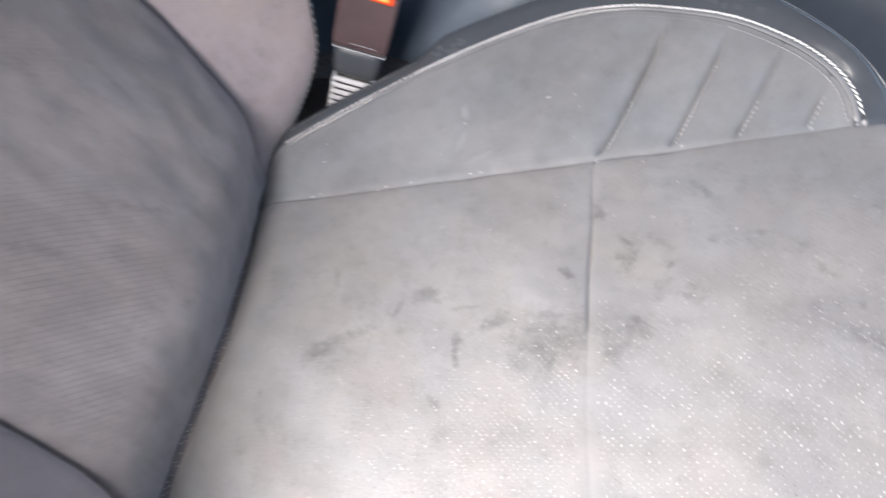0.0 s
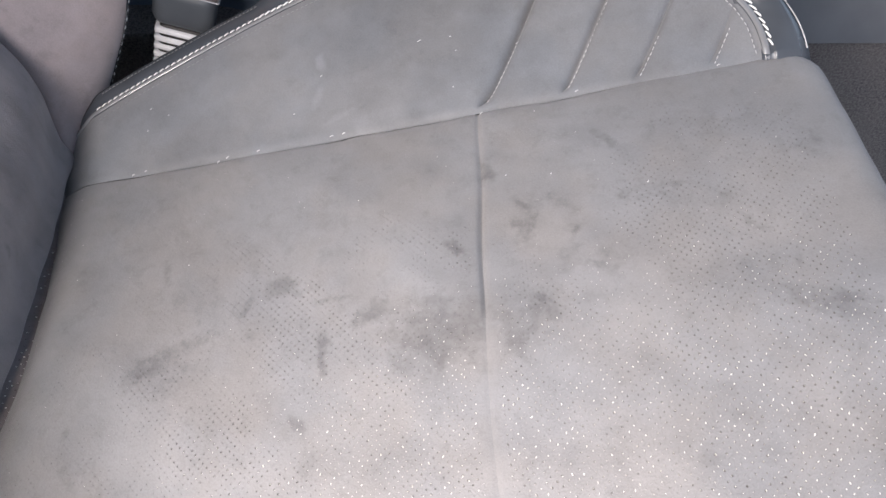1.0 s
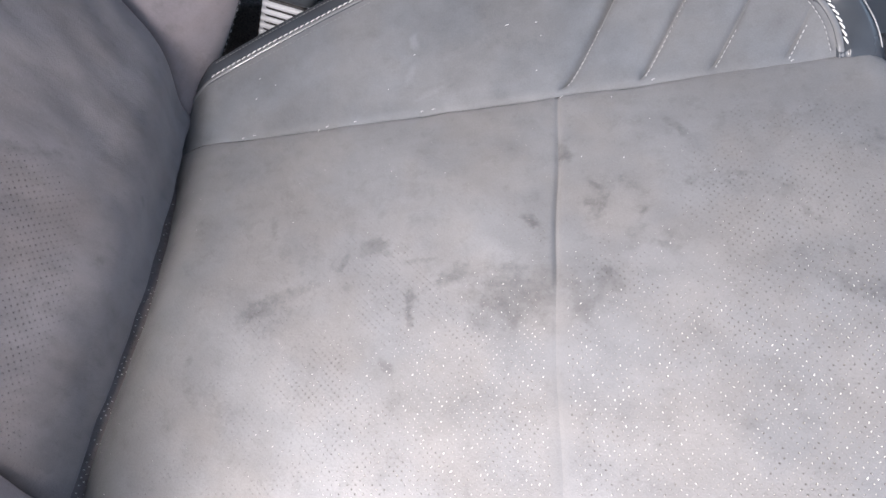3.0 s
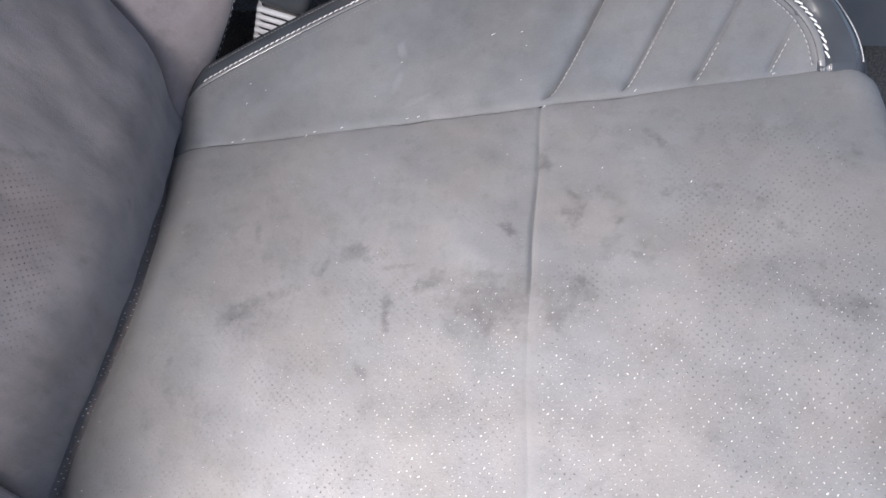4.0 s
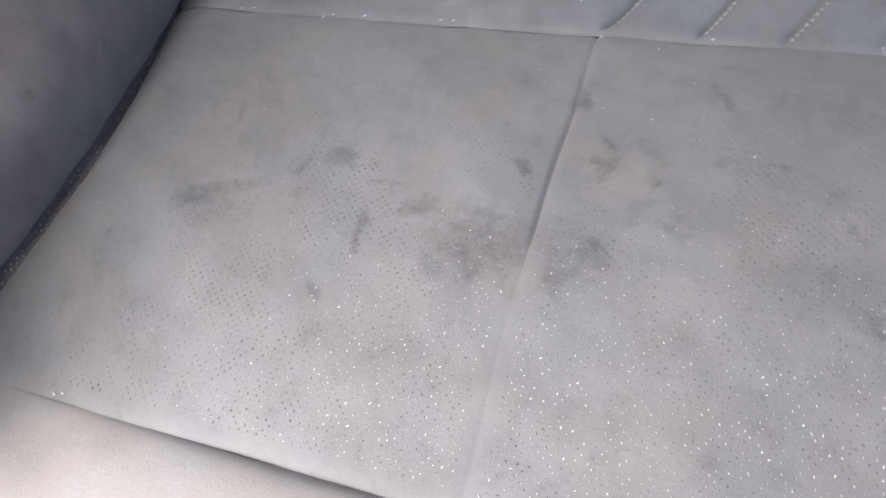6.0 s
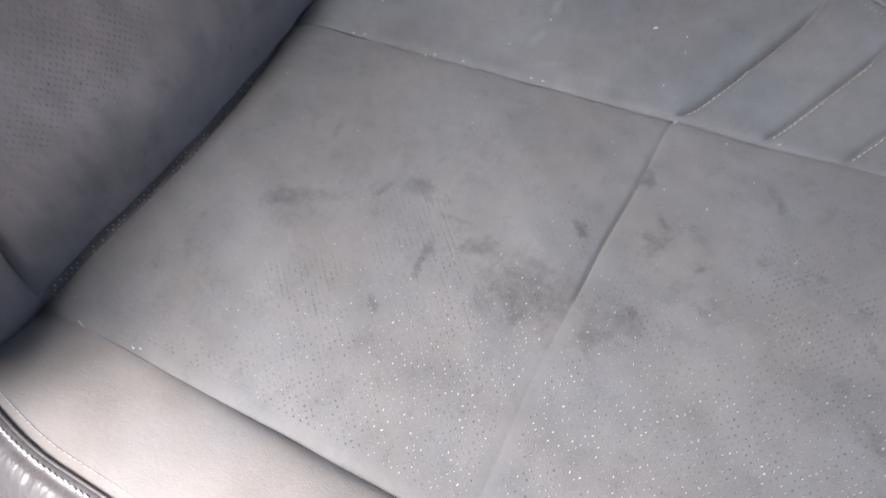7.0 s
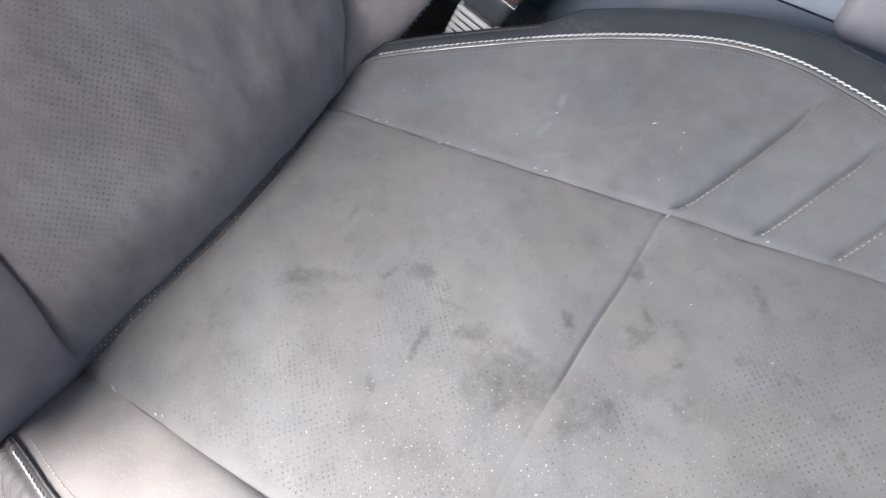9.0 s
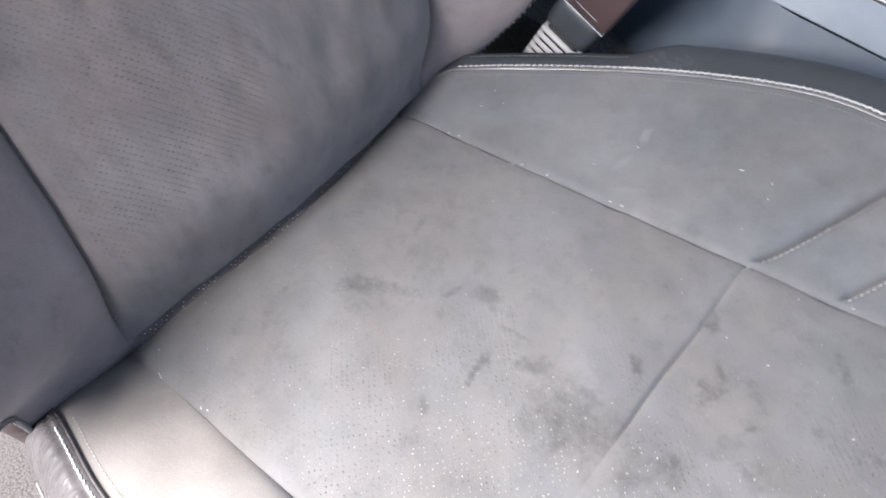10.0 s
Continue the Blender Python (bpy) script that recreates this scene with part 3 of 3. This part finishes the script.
sheet("leather_side", finer(rows, 9), M_LEATHER, cushion, "black leather bolster edge", flip=True)
piping = EDGE - EOUT * 0.0037
piping[:, 2] += 0.0009 - back_roll(EDGE[:, 0], W) - 0.004 * smooth(0.308, 0.296, EDGE[:, 1]) * (EDGE[:, 0] > 0.45)
tube("piping", piping, 0.0021, M_HEM_SHEEN, cushion, "glossy leather hem with part of its sheen in the colour", sides=12, flat=0.5)
ridge = rows[:, 8][(EDGE[:, 0] > 0.02) & (EDGE[:, 0] < 0.155)] + np.array((0, 0, 0.0004))
stitching("stitching", ridge, (0, 0.3, 1), M_THREAD_MID, cushion, 0.0034, 0.0024, 0.00026, 0.0, "fine grey stitching")
# Pale thread colour stands for the highlight along this leather seam.
welt = rows[:, 10][(EDGE[:, 0] > 0.44) & (EDGE[:, 1] > 0.302)] + np.array((0, 0, 0.0004))
tube("welt", welt, 0.00042, M_THREAD_GREY, cushion, "thin seam on the leather, its highlight painted pale")
top = np.array((0.0, 0.0, 0.0009))
keep = TRIM[:, 0] > 0.012
rear, fore = keep & (TRIM[:, 0] < 0.156), (TRIM[:, 0] >= 0.15) & (TRIM[:, 1] > 0.303)
stitching("stitching", (TRIM + top)[rear], (0, -0.3, 1), M_THREAD, cushion, 0.0053, 0.0045, 0.00052, 0.18)
stitching("stitching", (TRIM + top)[fore], (0, -0.3, 1), M_THREAD, cushion, 0.0053, 0.0064, 0.00066, 0.32)
inner = TRIM - OUT * 0.0105
inner[:, 2] = TRIM[:, 2] - 0.0014 * smooth(0.505, 0.45, TRIM[:, 0]) + 0.0002
worn = keep & (TRIM[:, 0] < 0.43)
stitching("stitching", inner[worn], (0, -0.4, 1), M_THREAD_MID, cushion, 0.0040, 0.0028, 0.00028, 0.0, "fine worn grey stitching")
stitching("stitching", inner[TRIM[:, 0] >= 0.43], (0, -0.4, 1), M_THREAD_GREY, cushion, 0.0040, 0.0028, 0.00036, 0.0, "fine grey stitching")
for k, (x0, y0, x1, y1) in enumerate(PLEATS):
    t = np.linspace(0.06, 0.94, 60)
    px, py = x0 + (x1 - x0) * t, y0 + (y1 - y0) * t
    px = px - 0.003 * np.exp(-t * math.hypot(x1 - x0, y1 - y0) / 0.026) * (k == 0)
    tz = np.interp(px, TRIM[:, 0], TRIM[:, 2])
    ty = np.interp(px, TRIM[:, 0], TRIM[:, 1])
    v = np.clip((py - W) / (ty - W), 0, 1)
    pz = tz * bolster_rise(v) - pleat_depth(px, py) - 0.0035 * np.exp(-(py - W) / 0.0030) + 0.0006
    stitching("stitching", np.stack([px, py, pz], 1), (0, -0.4, 1), M_THREAD_PALE, cushion, 0.0042, 0.0029, 0.00025, 0.0, "fine pale stitching")

# loose white thread ends along the far seam
for x, y, a in ((0.126, 0.300, 0.4), (0.119, 0.297, 0.9), (0.206, 0.302, 0.1), (0.215, 0.3025, 0.2), (0.314, 0.297, 0.8), (0.380, 0.3015, 0.5), (0.472, 0.301, 0.3), (0.050, 0.300, 0.2), (0.060, 0.3015, 0.1), (0.150, 0.301, 0.3)):
    d = np.array((math.cos(a), math.sin(a), 0.15)) * 0.0011
    p = np.array((x, y, 0.0002))
    tube("thread_end", [p - d, p - d * 0.3 + (0, 0, 0.0004), p + d * 0.3 + (0, 0, 0.0004), p + d], 0.00024, M_THREAD_PALE, cushion, sides=6)

for x, y, ln in ((0.030, 0.002, 0.011), (0.079, 0.003, 0.002), (0.084, 0.0045, 0.0015)):
    p = np.array((x, y, -float(back_roll(np.array(x))) + 0.0006))
    d = np.array((ln / 2, -ln * 0.12, 0.0))
    tube("thread_end", [p - d, p - d * 0.4 + (0, 0.0003, 0.0004), p + d * 0.4 + (0, -0.0003, 0.0004), p + d], 0.00032, M_THREAD_PALE, cushion, sides=6)

# door-side bolster
nx = np.concatenate([np.linspace(-0.05, 0.49, 170), np.linspace(0.493, 0.525, 14)])
trim_y = -0.061 - 0.0098 * smooth(0.0, 0.10, nx)
trim_z = 0.012 + 0.004 * smooth(0.0, 0.2, nx)
end = np.sqrt(np.clip(1 - ((nx - 0.47) / 0.056).clip(0, 1) ** 2, 0, 1))
vv = np.linspace(0, 1, 70)
g = np.zeros((len(nx), len(vv), 3))
g[..., 0] = nx[:, None]
g[..., 1] = vv[None] * trim_y[:, None]
steep = 0.75 * smooth(0.03, 0.22, nx)[:, None]
prof = (1.10 * (1 - np.exp(-vv * 3.6)) - 0.07 * vv ** 2)[None] * steep + (vv + 0.16 * np.sin(np.pi * vv))[None] * (1 - steep)
g[..., 2] = trim_z[:, None] * prof * end[:, None]
g[..., 2] -= 0.0035 * (0.02 + 0.98 * smooth(0.03, 0.24, nx))[:, None] * np.exp(-(vv[None] * 0.07) / 0.0025)
g[..., 2] += 0.0011 * field(g[..., 0], g[..., 1], 50, 0.5) * np.sin(np.pi * vv)
roll = back_roll(nx)
g[..., 2] -= roll[:, None]
sheet("door_side_bolster", g, M_SUEDE_NEAR_LIT, cushion, "grey suede side bolster with the door light in its tone", flip=False)
near_trim = np.stack([nx, trim_y, trim_z * end - roll], 1)
rows = []
for dy, dz in ((0.003, -0.004), (0.001, 0.0012), (-0.002, 0.0028), (-0.005, 0.0016), (-0.010, 0.0026), (-0.018, -0.001), (-0.026, -0.010), (-0.033, -0.024), (-0.037, -0.045), (-0.038, -0.17)):
    q = near_trim + np.array((0, dy, dz))
    q[:, 2] += 0.0006 * field(q[:, 0], q[:, 1], 300, 1.5) * (dy < -0.004)
    rows.append(q)
tube("piping", near_trim + np.array((0, 0.0012, 0.0016)), 0.0009, M_LEATHER_WORN_SKYLIT, cushion, "glossy black leather piping", sides=10)
sheet("leather_side", finer(np.stack(rows, 1), 4), M_LEATHER_WORN_SKYLIT, cushion, "creased black leather bolster edge")
keep = nx > 0.012
stitching("stitching", (near_trim + np.array((0, -0.003, 0.0030)))[keep], (0, 0.1, 1), M_THREAD, cushion, 0.0050, 0.0047, 0.00070, -0.25)
stitching("stitching", (near_trim + np.array((0, 0.0080, -0.0001)))[keep], (0, 0.1, 1), M_THREAD_PALE, cushion, 0.0042, 0.0026, 0.00022, 0.0, "fine grey stitching")
stitching("stitching", (near_trim + np.array((0, -0.0352, -0.026)))[keep], (0, -1, 0.5), M_THREAD_GREY, cushion, 0.0045, 0.0038, 0.00055, -0.35, "grey stitching low on the leather")
part("front_panel", box_mesh("front_panel", (0.455, -0.06, -0.115), (0.520, W - 0.004, -0.05), M_DARK, 0.008), cushion, "black plastic front cover")

# ---- backrest ----
backrest = part("backrest", box_mesh("backrest", (-0.20, -0.06, 0.0), (-0.13, W + 0.07, 0.60), M_DARK, 0.02, 3,
                                     lambda c: Vector((c.x - 0.27 * c.z - 0.02, c.y, c.z))), seat, "reclined backrest")


def seam_far(h):
    return np.interp(h, (-0.06, 0.0, 0.016, 0.03, 0.05, 0.09, 0.17, 0.30, 0.6), (0.330, 0.336, 0.339, 0.344, 0.350, 0.359, 0.373, 0.378, 0.36))


def seam_near(h):
    return np.interp(h, (-0.06, 0.0, 0.05, 0.12, 0.17, 0.30, 0.6), (0.000, 0.003, 0.012, 0.024, 0.030, 0.036, 0.05))


def back_x(h):
    x = -0.0105 - 0.27 * np.clip(h, 0, None) + 0.031 * smooth(-0.01, 0.085, h) * smooth(0.6, 0.15, h)
    # rounded lower edge that turns under into the crease
    return x - np.interp(h, (-0.06, -0.030, -0.016, -0.008, -0.002, 0.005), (0.022, 0.012, 0.0062, 0.0030, 0.0008, 0.0))


def hem_x(h):
    """Under the insert: a sewn tuck, then a hem that leans forward onto the cushion."""
    return back_x(h) + np.interp(h, (-0.06, -0.028, -0.020, -0.0095, -0.0075, -0.0055, -0.002, 0.005), (0.006, 0.0150, 0.0100, -0.0045, -0.0085, -0.0060, -0.0012, 0.0))


def wing(h):
    return 0.135 * (1 - np.exp(-(0.012 + 0.97 * np.clip(h, 0, 1)) / 0.135))


def back_place(u, v):
    """u: height, v: 0 to 1 from the door-side seam to the inboard seam."""
    a, b = seam_near(u), seam_far(u)
    y = a + (b - a) * v
    hem = smooth(0.0, 0.035, v) * smooth(1.0, 0.90, v)
    x = hem_x(u) * hem + back_x(u) * (1 - hem) + (0.008 + 0.012 * smooth(0.0, 0.06, u) * smooth(0.26, 0.10, u)) * np.sin(np.pi * v) ** 0.7 + smooth(0.0, 0.08, v) * smooth(1.0, 0.92, v) * (0.0014 * field(u, y, 28, 3.3) + 0.0012 * field(u, y * 1.5, 60, 0.7))
    w = b - a
    x = x - 0.010 * smooth(-0.012, 0.04, u) * (np.exp(-v * w / 0.0032) + np.exp(-(1 - v) * w / 0.0032))
    return np.stack([x, y, u], -1)


def back_hole(u, v):
    keep = (u > 0.035) & (v > 0.02) & (v < 0.93)
    f = 1.10 - 1.2 * smooth(0.25, 0.75, v - 0.5 * (u - 0.12)) + 0.35 * field(u, v * 0.3, 45, 5.0) - 0.9 * smooth(0.11, 0.045, u)
    strip = (u > -0.030) & (u < -0.0100) & (v > 0.02) & (v < 0.80) & (scatter(u, v, 2.0) < 0.85)
    return np.where(keep, 0.00062 * np.clip(f, 0, 1) * (0.6 + 0.4 * scatter(u, v, 1.0)), np.where(strip, 0.00055, 0.0))


def back_rim(u, v):
    return back_place(u, v / 0.33)


BACK_U = np.concatenate([(-0.06, -0.045), np.linspace(-0.034, -0.0100, 8), np.linspace(-0.0092, 0.003, 12), np.linspace(0.005, 0.33, 66)])
BACK_V = np.linspace(0.0, 0.33, 133)
perforated("backrest_insert", back_rim, BACK_U, BACK_V, lambda u, v: back_hole(u, v / 0.33), -0.0009,
           M_SUEDE_BACK, backrest, "dark grey perforated suede with brushed patches")
sheet("backrest_upper", grid_of(back_place, np.linspace(0.33, 0.6, 40), np.linspace(0, 1, 40)), M_SUEDE_BACK, backrest, "dark grey suede")


def behind(u, v):
    return back_place(u, v) - np.array((0.0011, 0, 0))


sheet("foam_backing", grid_of(behind, np.linspace(0.02, 0.33, 60), np.linspace(0.01, 0.99, 60)), M_BACKING, backrest, "dark foam seen through the perforations")


def strip_flecks():
    """White foam showing in the holes of the backrest's lower hem."""
    verts, faces = [], []
    for i in range(len(BACK_U) - 1):
        for j in range(len(BACK_V) - 1):
            u = BACK_U[i] + (BACK_U[i + 1] - BACK_U[i]) * (0.27 if j % 2 == 0 else 0.73)
            v = (BACK_V[j] + BACK_V[j + 1]) / 2
            if not -0.030 < u < -0.0100 or not back_hole(np.array(u), np.array(v / 0.33)) > 0 or random.random() > 0.95 - 0.9 * v / 0.33:
                continue
            p = back_rim(np.array(u), np.array(v))
            r = 0.00052 * random.choice((0.5, 0.75, 0.95, 1.1))
            b = len(verts)
            for d, k in ((-0.0008, 1.0), (0.0003, 0.8)):
                for a in range(6):
                    verts.append(p + (d, r * k * math.cos(a * math.pi / 3), r * k * math.sin(a * math.pi / 3)))
            verts.append(p + (0.0006, 0, 0))
            for a in range(6):
                m = (a + 1) % 6
                faces.append((b + a, b + m, b + 6 + m, b + 6 + a))
                faces.append((b + 6 + a, b + 6 + m, b + 12))
    return part("pale_fleck", mesh_of("pale_fleck", verts, faces, M_FOAM), backrest, "pale flecks in the perforations", "stuff")


strip_flecks()


def wing_grid(far):
    h = np.concatenate([np.linspace(-0.06, 0.06, 46), np.linspace(0.065, 0.6, 70)])
    t = np.linspace(0, 1, 36)
    g = np.zeros((len(h), len(t), 3))
    s = seam_far(h) if far else seam_near(h)
    e = np.interp(h, (-0.03, 0.0, 0.03, 0.06, 0.12, 0.2, 0.6), (0.393, 0.396, 0.405, 0.418, 0.443, 0.455, 0.44)) if far else (-0.076 - 0.040 * smooth(0.02, 0.16, h))
    g[..., 1] = s[:, None] + (e - s)[:, None] * t[None]
    shape = smooth(-0.1, 1.15, t) / smooth(-0.1, 1.15, np.array(1.0))
    shape = shape - shape[0] * (1 - t)
    g[..., 0] = back_x(h)[:, None] + (wing(h) * (1 if far else 0.12 + 0.68 * smooth(0.0, 0.09, h)))[:, None] * shape[None]
    g[..., 0] -= 0.010 * smooth(-0.012, 0.04, h)[:, None] * np.exp(-np.abs(g[..., 1] - s[:, None]) / 0.0032)
    g[..., 0] += 0.0014 * field(h[:, None], g[..., 1], 40, 1.0) * smooth(0.0, 0.2, t)[None]
    g[..., 2] = h[:, None]
    return g


M_SUEDE_WING = suede("suede_backrest_wing", (0.266, 0.237, 0.246), blotch=0.12)
gf = wing_grid(True)
sheet("backrest_bolster", gf, M_SUEDE_WING, backrest, "lighter grey suede wing")
gn = wing_grid(False)
sheet("backrest_bolster", gn, M_SUEDE_WING, backrest, "grey suede wing", flip=True)
for gg, sgn in ((gf, 1), (gn, -1)):
    edge = gg[:, -1]
    rows = [edge + np.array((dx, sgn * dy, 0)) for dx, dy in ((0.0, -0.001), (0.001, 0.002), (-0.001, 0.006), (-0.008, 0.012), (-0.020, 0.016), (-0.05, 0.018), (-0.22, 0.004))]
    sheet("leather_side", np.stack(rows, 1), M_LEATHER if sgn > 0 else M_BUCKLE_TOP, backrest, "black leather wing edge", flip=sgn < 0)
    stitching("stitching", edge[14:] + np.array((0.0006, sgn * 0.003, 0)), (1, sgn * 0.5, 0), M_THREAD, backrest, 0.0072, 0.0044, 0.00050, 0.0)

tube("piping", gn[12:, -1] + np.array((0.0022, -0.001, 0)), 0.0022, M_PIPING, backrest, "pale grey leather piping", sides=10)

# ---- seat base on the floor ----
base = thing("seat_rail_mount", None, "black steel seat frame and rails on the floor", "seat mount")
for y in (0.0, 0.30):
    part("rail", box_mesh("rail", (-0.10, y - 0.025, 0.0), (0.50, y + 0.025, 0.035), M_DARK, 0.004), base)
    part("side_plate", box_mesh("side_plate", (-0.06, y - 0.012, 0.035), (0.44, y + 0.012, 0.155), M_DARK, 0.004, 2,
                                lambda c: Vector((c.x, c.y, c.z + (0.25 * max(c.x, -0.02) if c.z > 0.1 else 0)))), base)

# ---- seat belt buckle ----
BUCKLE = SEAT @ pose(0.052, 0.462, -0.012, 0, 33, 0)
buckle = thing("seat_belt_buckle", BUCKLE, "dark seat belt buckle with red button on a white ribbed sleeve", "seat belt buckle")


part("sleeve", box_mesh("sleeve", (-0.020, -0.009, -0.075), (0.020, 0.009, 0.024), M_DARK, 0.005, 3), buckle, "black rubber sleeve")
for k in range(6):
    z = -0.029 + 0.0090 * k
    part("rib", box_mesh("rib", (-0.0225, -0.0110, z), (0.0225, 0.0110, z + 0.0058), M_WHITE, 0.002, 2), buckle, "white rubber rib")
part("lower_housing", box_mesh("lower_housing", (-0.026, -0.013, 0.024), (0.026, 0.013, 0.066), M_BUCKLE_LOW, 0.011, 5), buckle, "grey plastic housing")
part("bright_edge", box_mesh("bright_edge", (-0.0275, -0.0142, 0.0635), (0.0275, 0.0142, 0.0650), M_CHROME, 0.0007, 1), buckle, "thin bright edge line")
part("upper_housing", box_mesh("upper_housing", (-0.0285, -0.0145, 0.0655), (0.0285, 0.0145, 0.136), M_BUCKLE_TOP, 0.005, 3), buckle, "dark brown plastic housing")
part("housing_line", box_mesh("housing_line", (-0.010, -0.0152, 0.0730), (0.016, -0.0144, 0.0740), M_CHROME, 0.0003, 1), buckle, "short bright line")
part("button", box_mesh("button", (-0.022, -0.0160, 0.128), (0.024, 0.010, 0.148), M_RED, 0.003, 2), buckle, "red release button")
part("button_print", box_mesh("button_print", (-0.014, -0.0166, 0.132), (0.018, -0.0158, 0.142), M_ORANGE, 0.0003, 1), buckle, "orange print panel")

# ---- centre console ----
console = thing("centre_console", None, "dark plastic centre console beside the seat, tinted with reflected sky blue", "console")


def lean(c):
    """The console's flank leans away from the seat."""
    return Vector((c.x, c.y + 0.5 * (c.z - 0.25) * (c.y < 0.6), c.z))


part("carpeted_side", box_mesh("carpeted_side", (-0.4, 0.507, 0.0), (1.05, 0.74, 0.228), M_CARPET, 0.003), console, "black carpet lining")


def flank(x, z):
    """The console's flank, drawn in behind the seat belt buckle to deepen the shade."""
    return 0.50 + 0.5 * (z - 0.25) + 0.062 * smooth(0.230, 0.05, x)


fx, fz = np.meshgrid(np.linspace(-0.4, 0.420, 120), np.linspace(0.226, 0.3392, 14), indexing="ij")
sheet("side_panel", np.stack([fx, flank(fx, fz), fz], -1), M_CONSOLE_SKY_SHEEN, console, "grained flank, sky's blue painted in, drawn in to darken behind the buckle", flip=True)
# Front length of the flank, split off in a darker, greyer material.
part("front_side_panel", box_mesh("front_side_panel", (0.421, 0.50, 0.228), (1.05, 0.74, 0.3390), M_CONSOLE_DARK, 0.0012, 2, lean), console, "dark grey grained front length of the flank")
part("top_panel", box_mesh("top_panel", (-0.4, 0.50, 0.3402), (1.05, 0.74, 0.372), M_CONSOLE_TOP_SKY_SHEEN, 0.0015, 2, lean), console)
part("bright_strip", box_mesh("bright_strip", (0.10, 0.560, 0.366), (0.9, 0.568, 0.3745), M_CHROME, 0.002, 2), console, "thin satin metal strip")
pad = thing("console_knee_pad", None, "grey grained leather knee pad on the console", "knee pad")
part("cover", box_mesh("cover", (0.345, 0.490, 0.331), (0.66, 0.56, 0.43), M_PAD, 0.014, 5, lean), pad)

# ---- car shell ----
floor = new("floor", box_mesh("floor", (-0.9, -0.42, -0.06), (1.25, 1.45, 0.0), M_CARPET, 0))
tagged(floor, "dark grey loop carpet", "carpet", kind="structure")
# Unseen ceiling, walls and sill, added to shut in and shape the light.
ceiling = new("ceiling", box_mesh("ceiling", (-0.9, -0.34, 1.15), (0.75, 1.45, 1.20), M_TRIM, 0))
tagged(ceiling, "pale cloth headliner, out of view", "headliner", kind="structure")
for nm, lo, hi, mt, lb in (("wall_rear", (-0.95, -0.42, 0.0), (-0.9, 1.45, 1.15), M_DARK, "dark rear wall, out of view"),
                           ("wall_front", (1.2, -0.42, 0.0), (1.25, 1.45, 0.75), M_DARK, "dark front wall, out of view"),
                           ("wall_far", (-0.9, 1.40, 0.0), (1.2, 1.45, 0.72), M_DARK, "dark far wall, out of view"),
                           ("sill", (-0.9, -0.47, -0.06), (1.25, -0.42, 0.10), M_DARK, "black door sill, out of view")):
    tagged(new(nm, box_mesh(nm, lo, hi, mt, 0)), lb, "trim", kind="structure")
ground = new("ground", box_mesh("ground", (-60, -60, -0.40), (60, 60, -0.30), plain("asphalt", (0.06, 0.06, 0.06), 0.9, 0.6, 200), 0))
tagged(ground, "grey asphalt ground", "ground", kind="structure")

# ---- lint and crumbs ----
def lint(x, y, z, ln, r, turn, material=M_THREAD, label="tiny white piece of lint on the suede"):
    a = radians(turn)
    d = np.array((math.cos(a), math.sin(a), 0.0)) * ln / 2
    c = np.array((x, y, z))
    thing_ = thing("lint", SEAT, label, "lint", group="lint on the seat")
    tube("fibre", [c - d, c - d * 0.4 + (0, 0, r * 0.5), c + d * 0.4 + (0, 0, r * 0.5), c + d], r, material, thing_, sides=6)
    return thing_


def bolster_z(x, y):
    tz, ty = np.interp(x, TRIM[:, 0], TRIM[:, 2]), np.interp(x, TRIM[:, 0], TRIM[:, 1])
    v = (y - W) / (ty - W - 0.0055)
    return float(tz * bolster_rise(v) + 0.0006)


for x, y, ln, turn in ((0.276, 0.364, 0.0030, 25), (0.060, 0.334, 0.0016, 70), (0.299, 0.362, 0.0012, 0), (0.345, 0.345, 0.0012, 50), (0.200, 0.352, 0.0014, 30)):
    lint(x, y, bolster_z(x, y), ln, 0.0003, turn, M_THREAD_PALE)
for x, y, ln, turn in ((0.302, 0.350, 0.0010, 10), (0.297, 0.322, 0.0009, 60), (0.062, 0.352, 0.0014, 40), (0.077, 0.344, 0.0010, 80), (0.178, 0.325, 0.0009, 20)):
    lint(x, y, bolster_z(x, y), ln, 0.00025, turn, M_THREAD_PALE)
for x, y, ln, turn in ((0.350, 0.290, 0.0010, 70), (0.326, 0.237, 0.0009, 30), (0.354, 0.232, 0.0011, 50), (0.409, 0.213, 0.0014, 60)):
    lint(x, y, float(insert_z(np.array(x), np.array(y))) + 0.0003, ln, 0.00025, turn, M_THREAD_PALE)
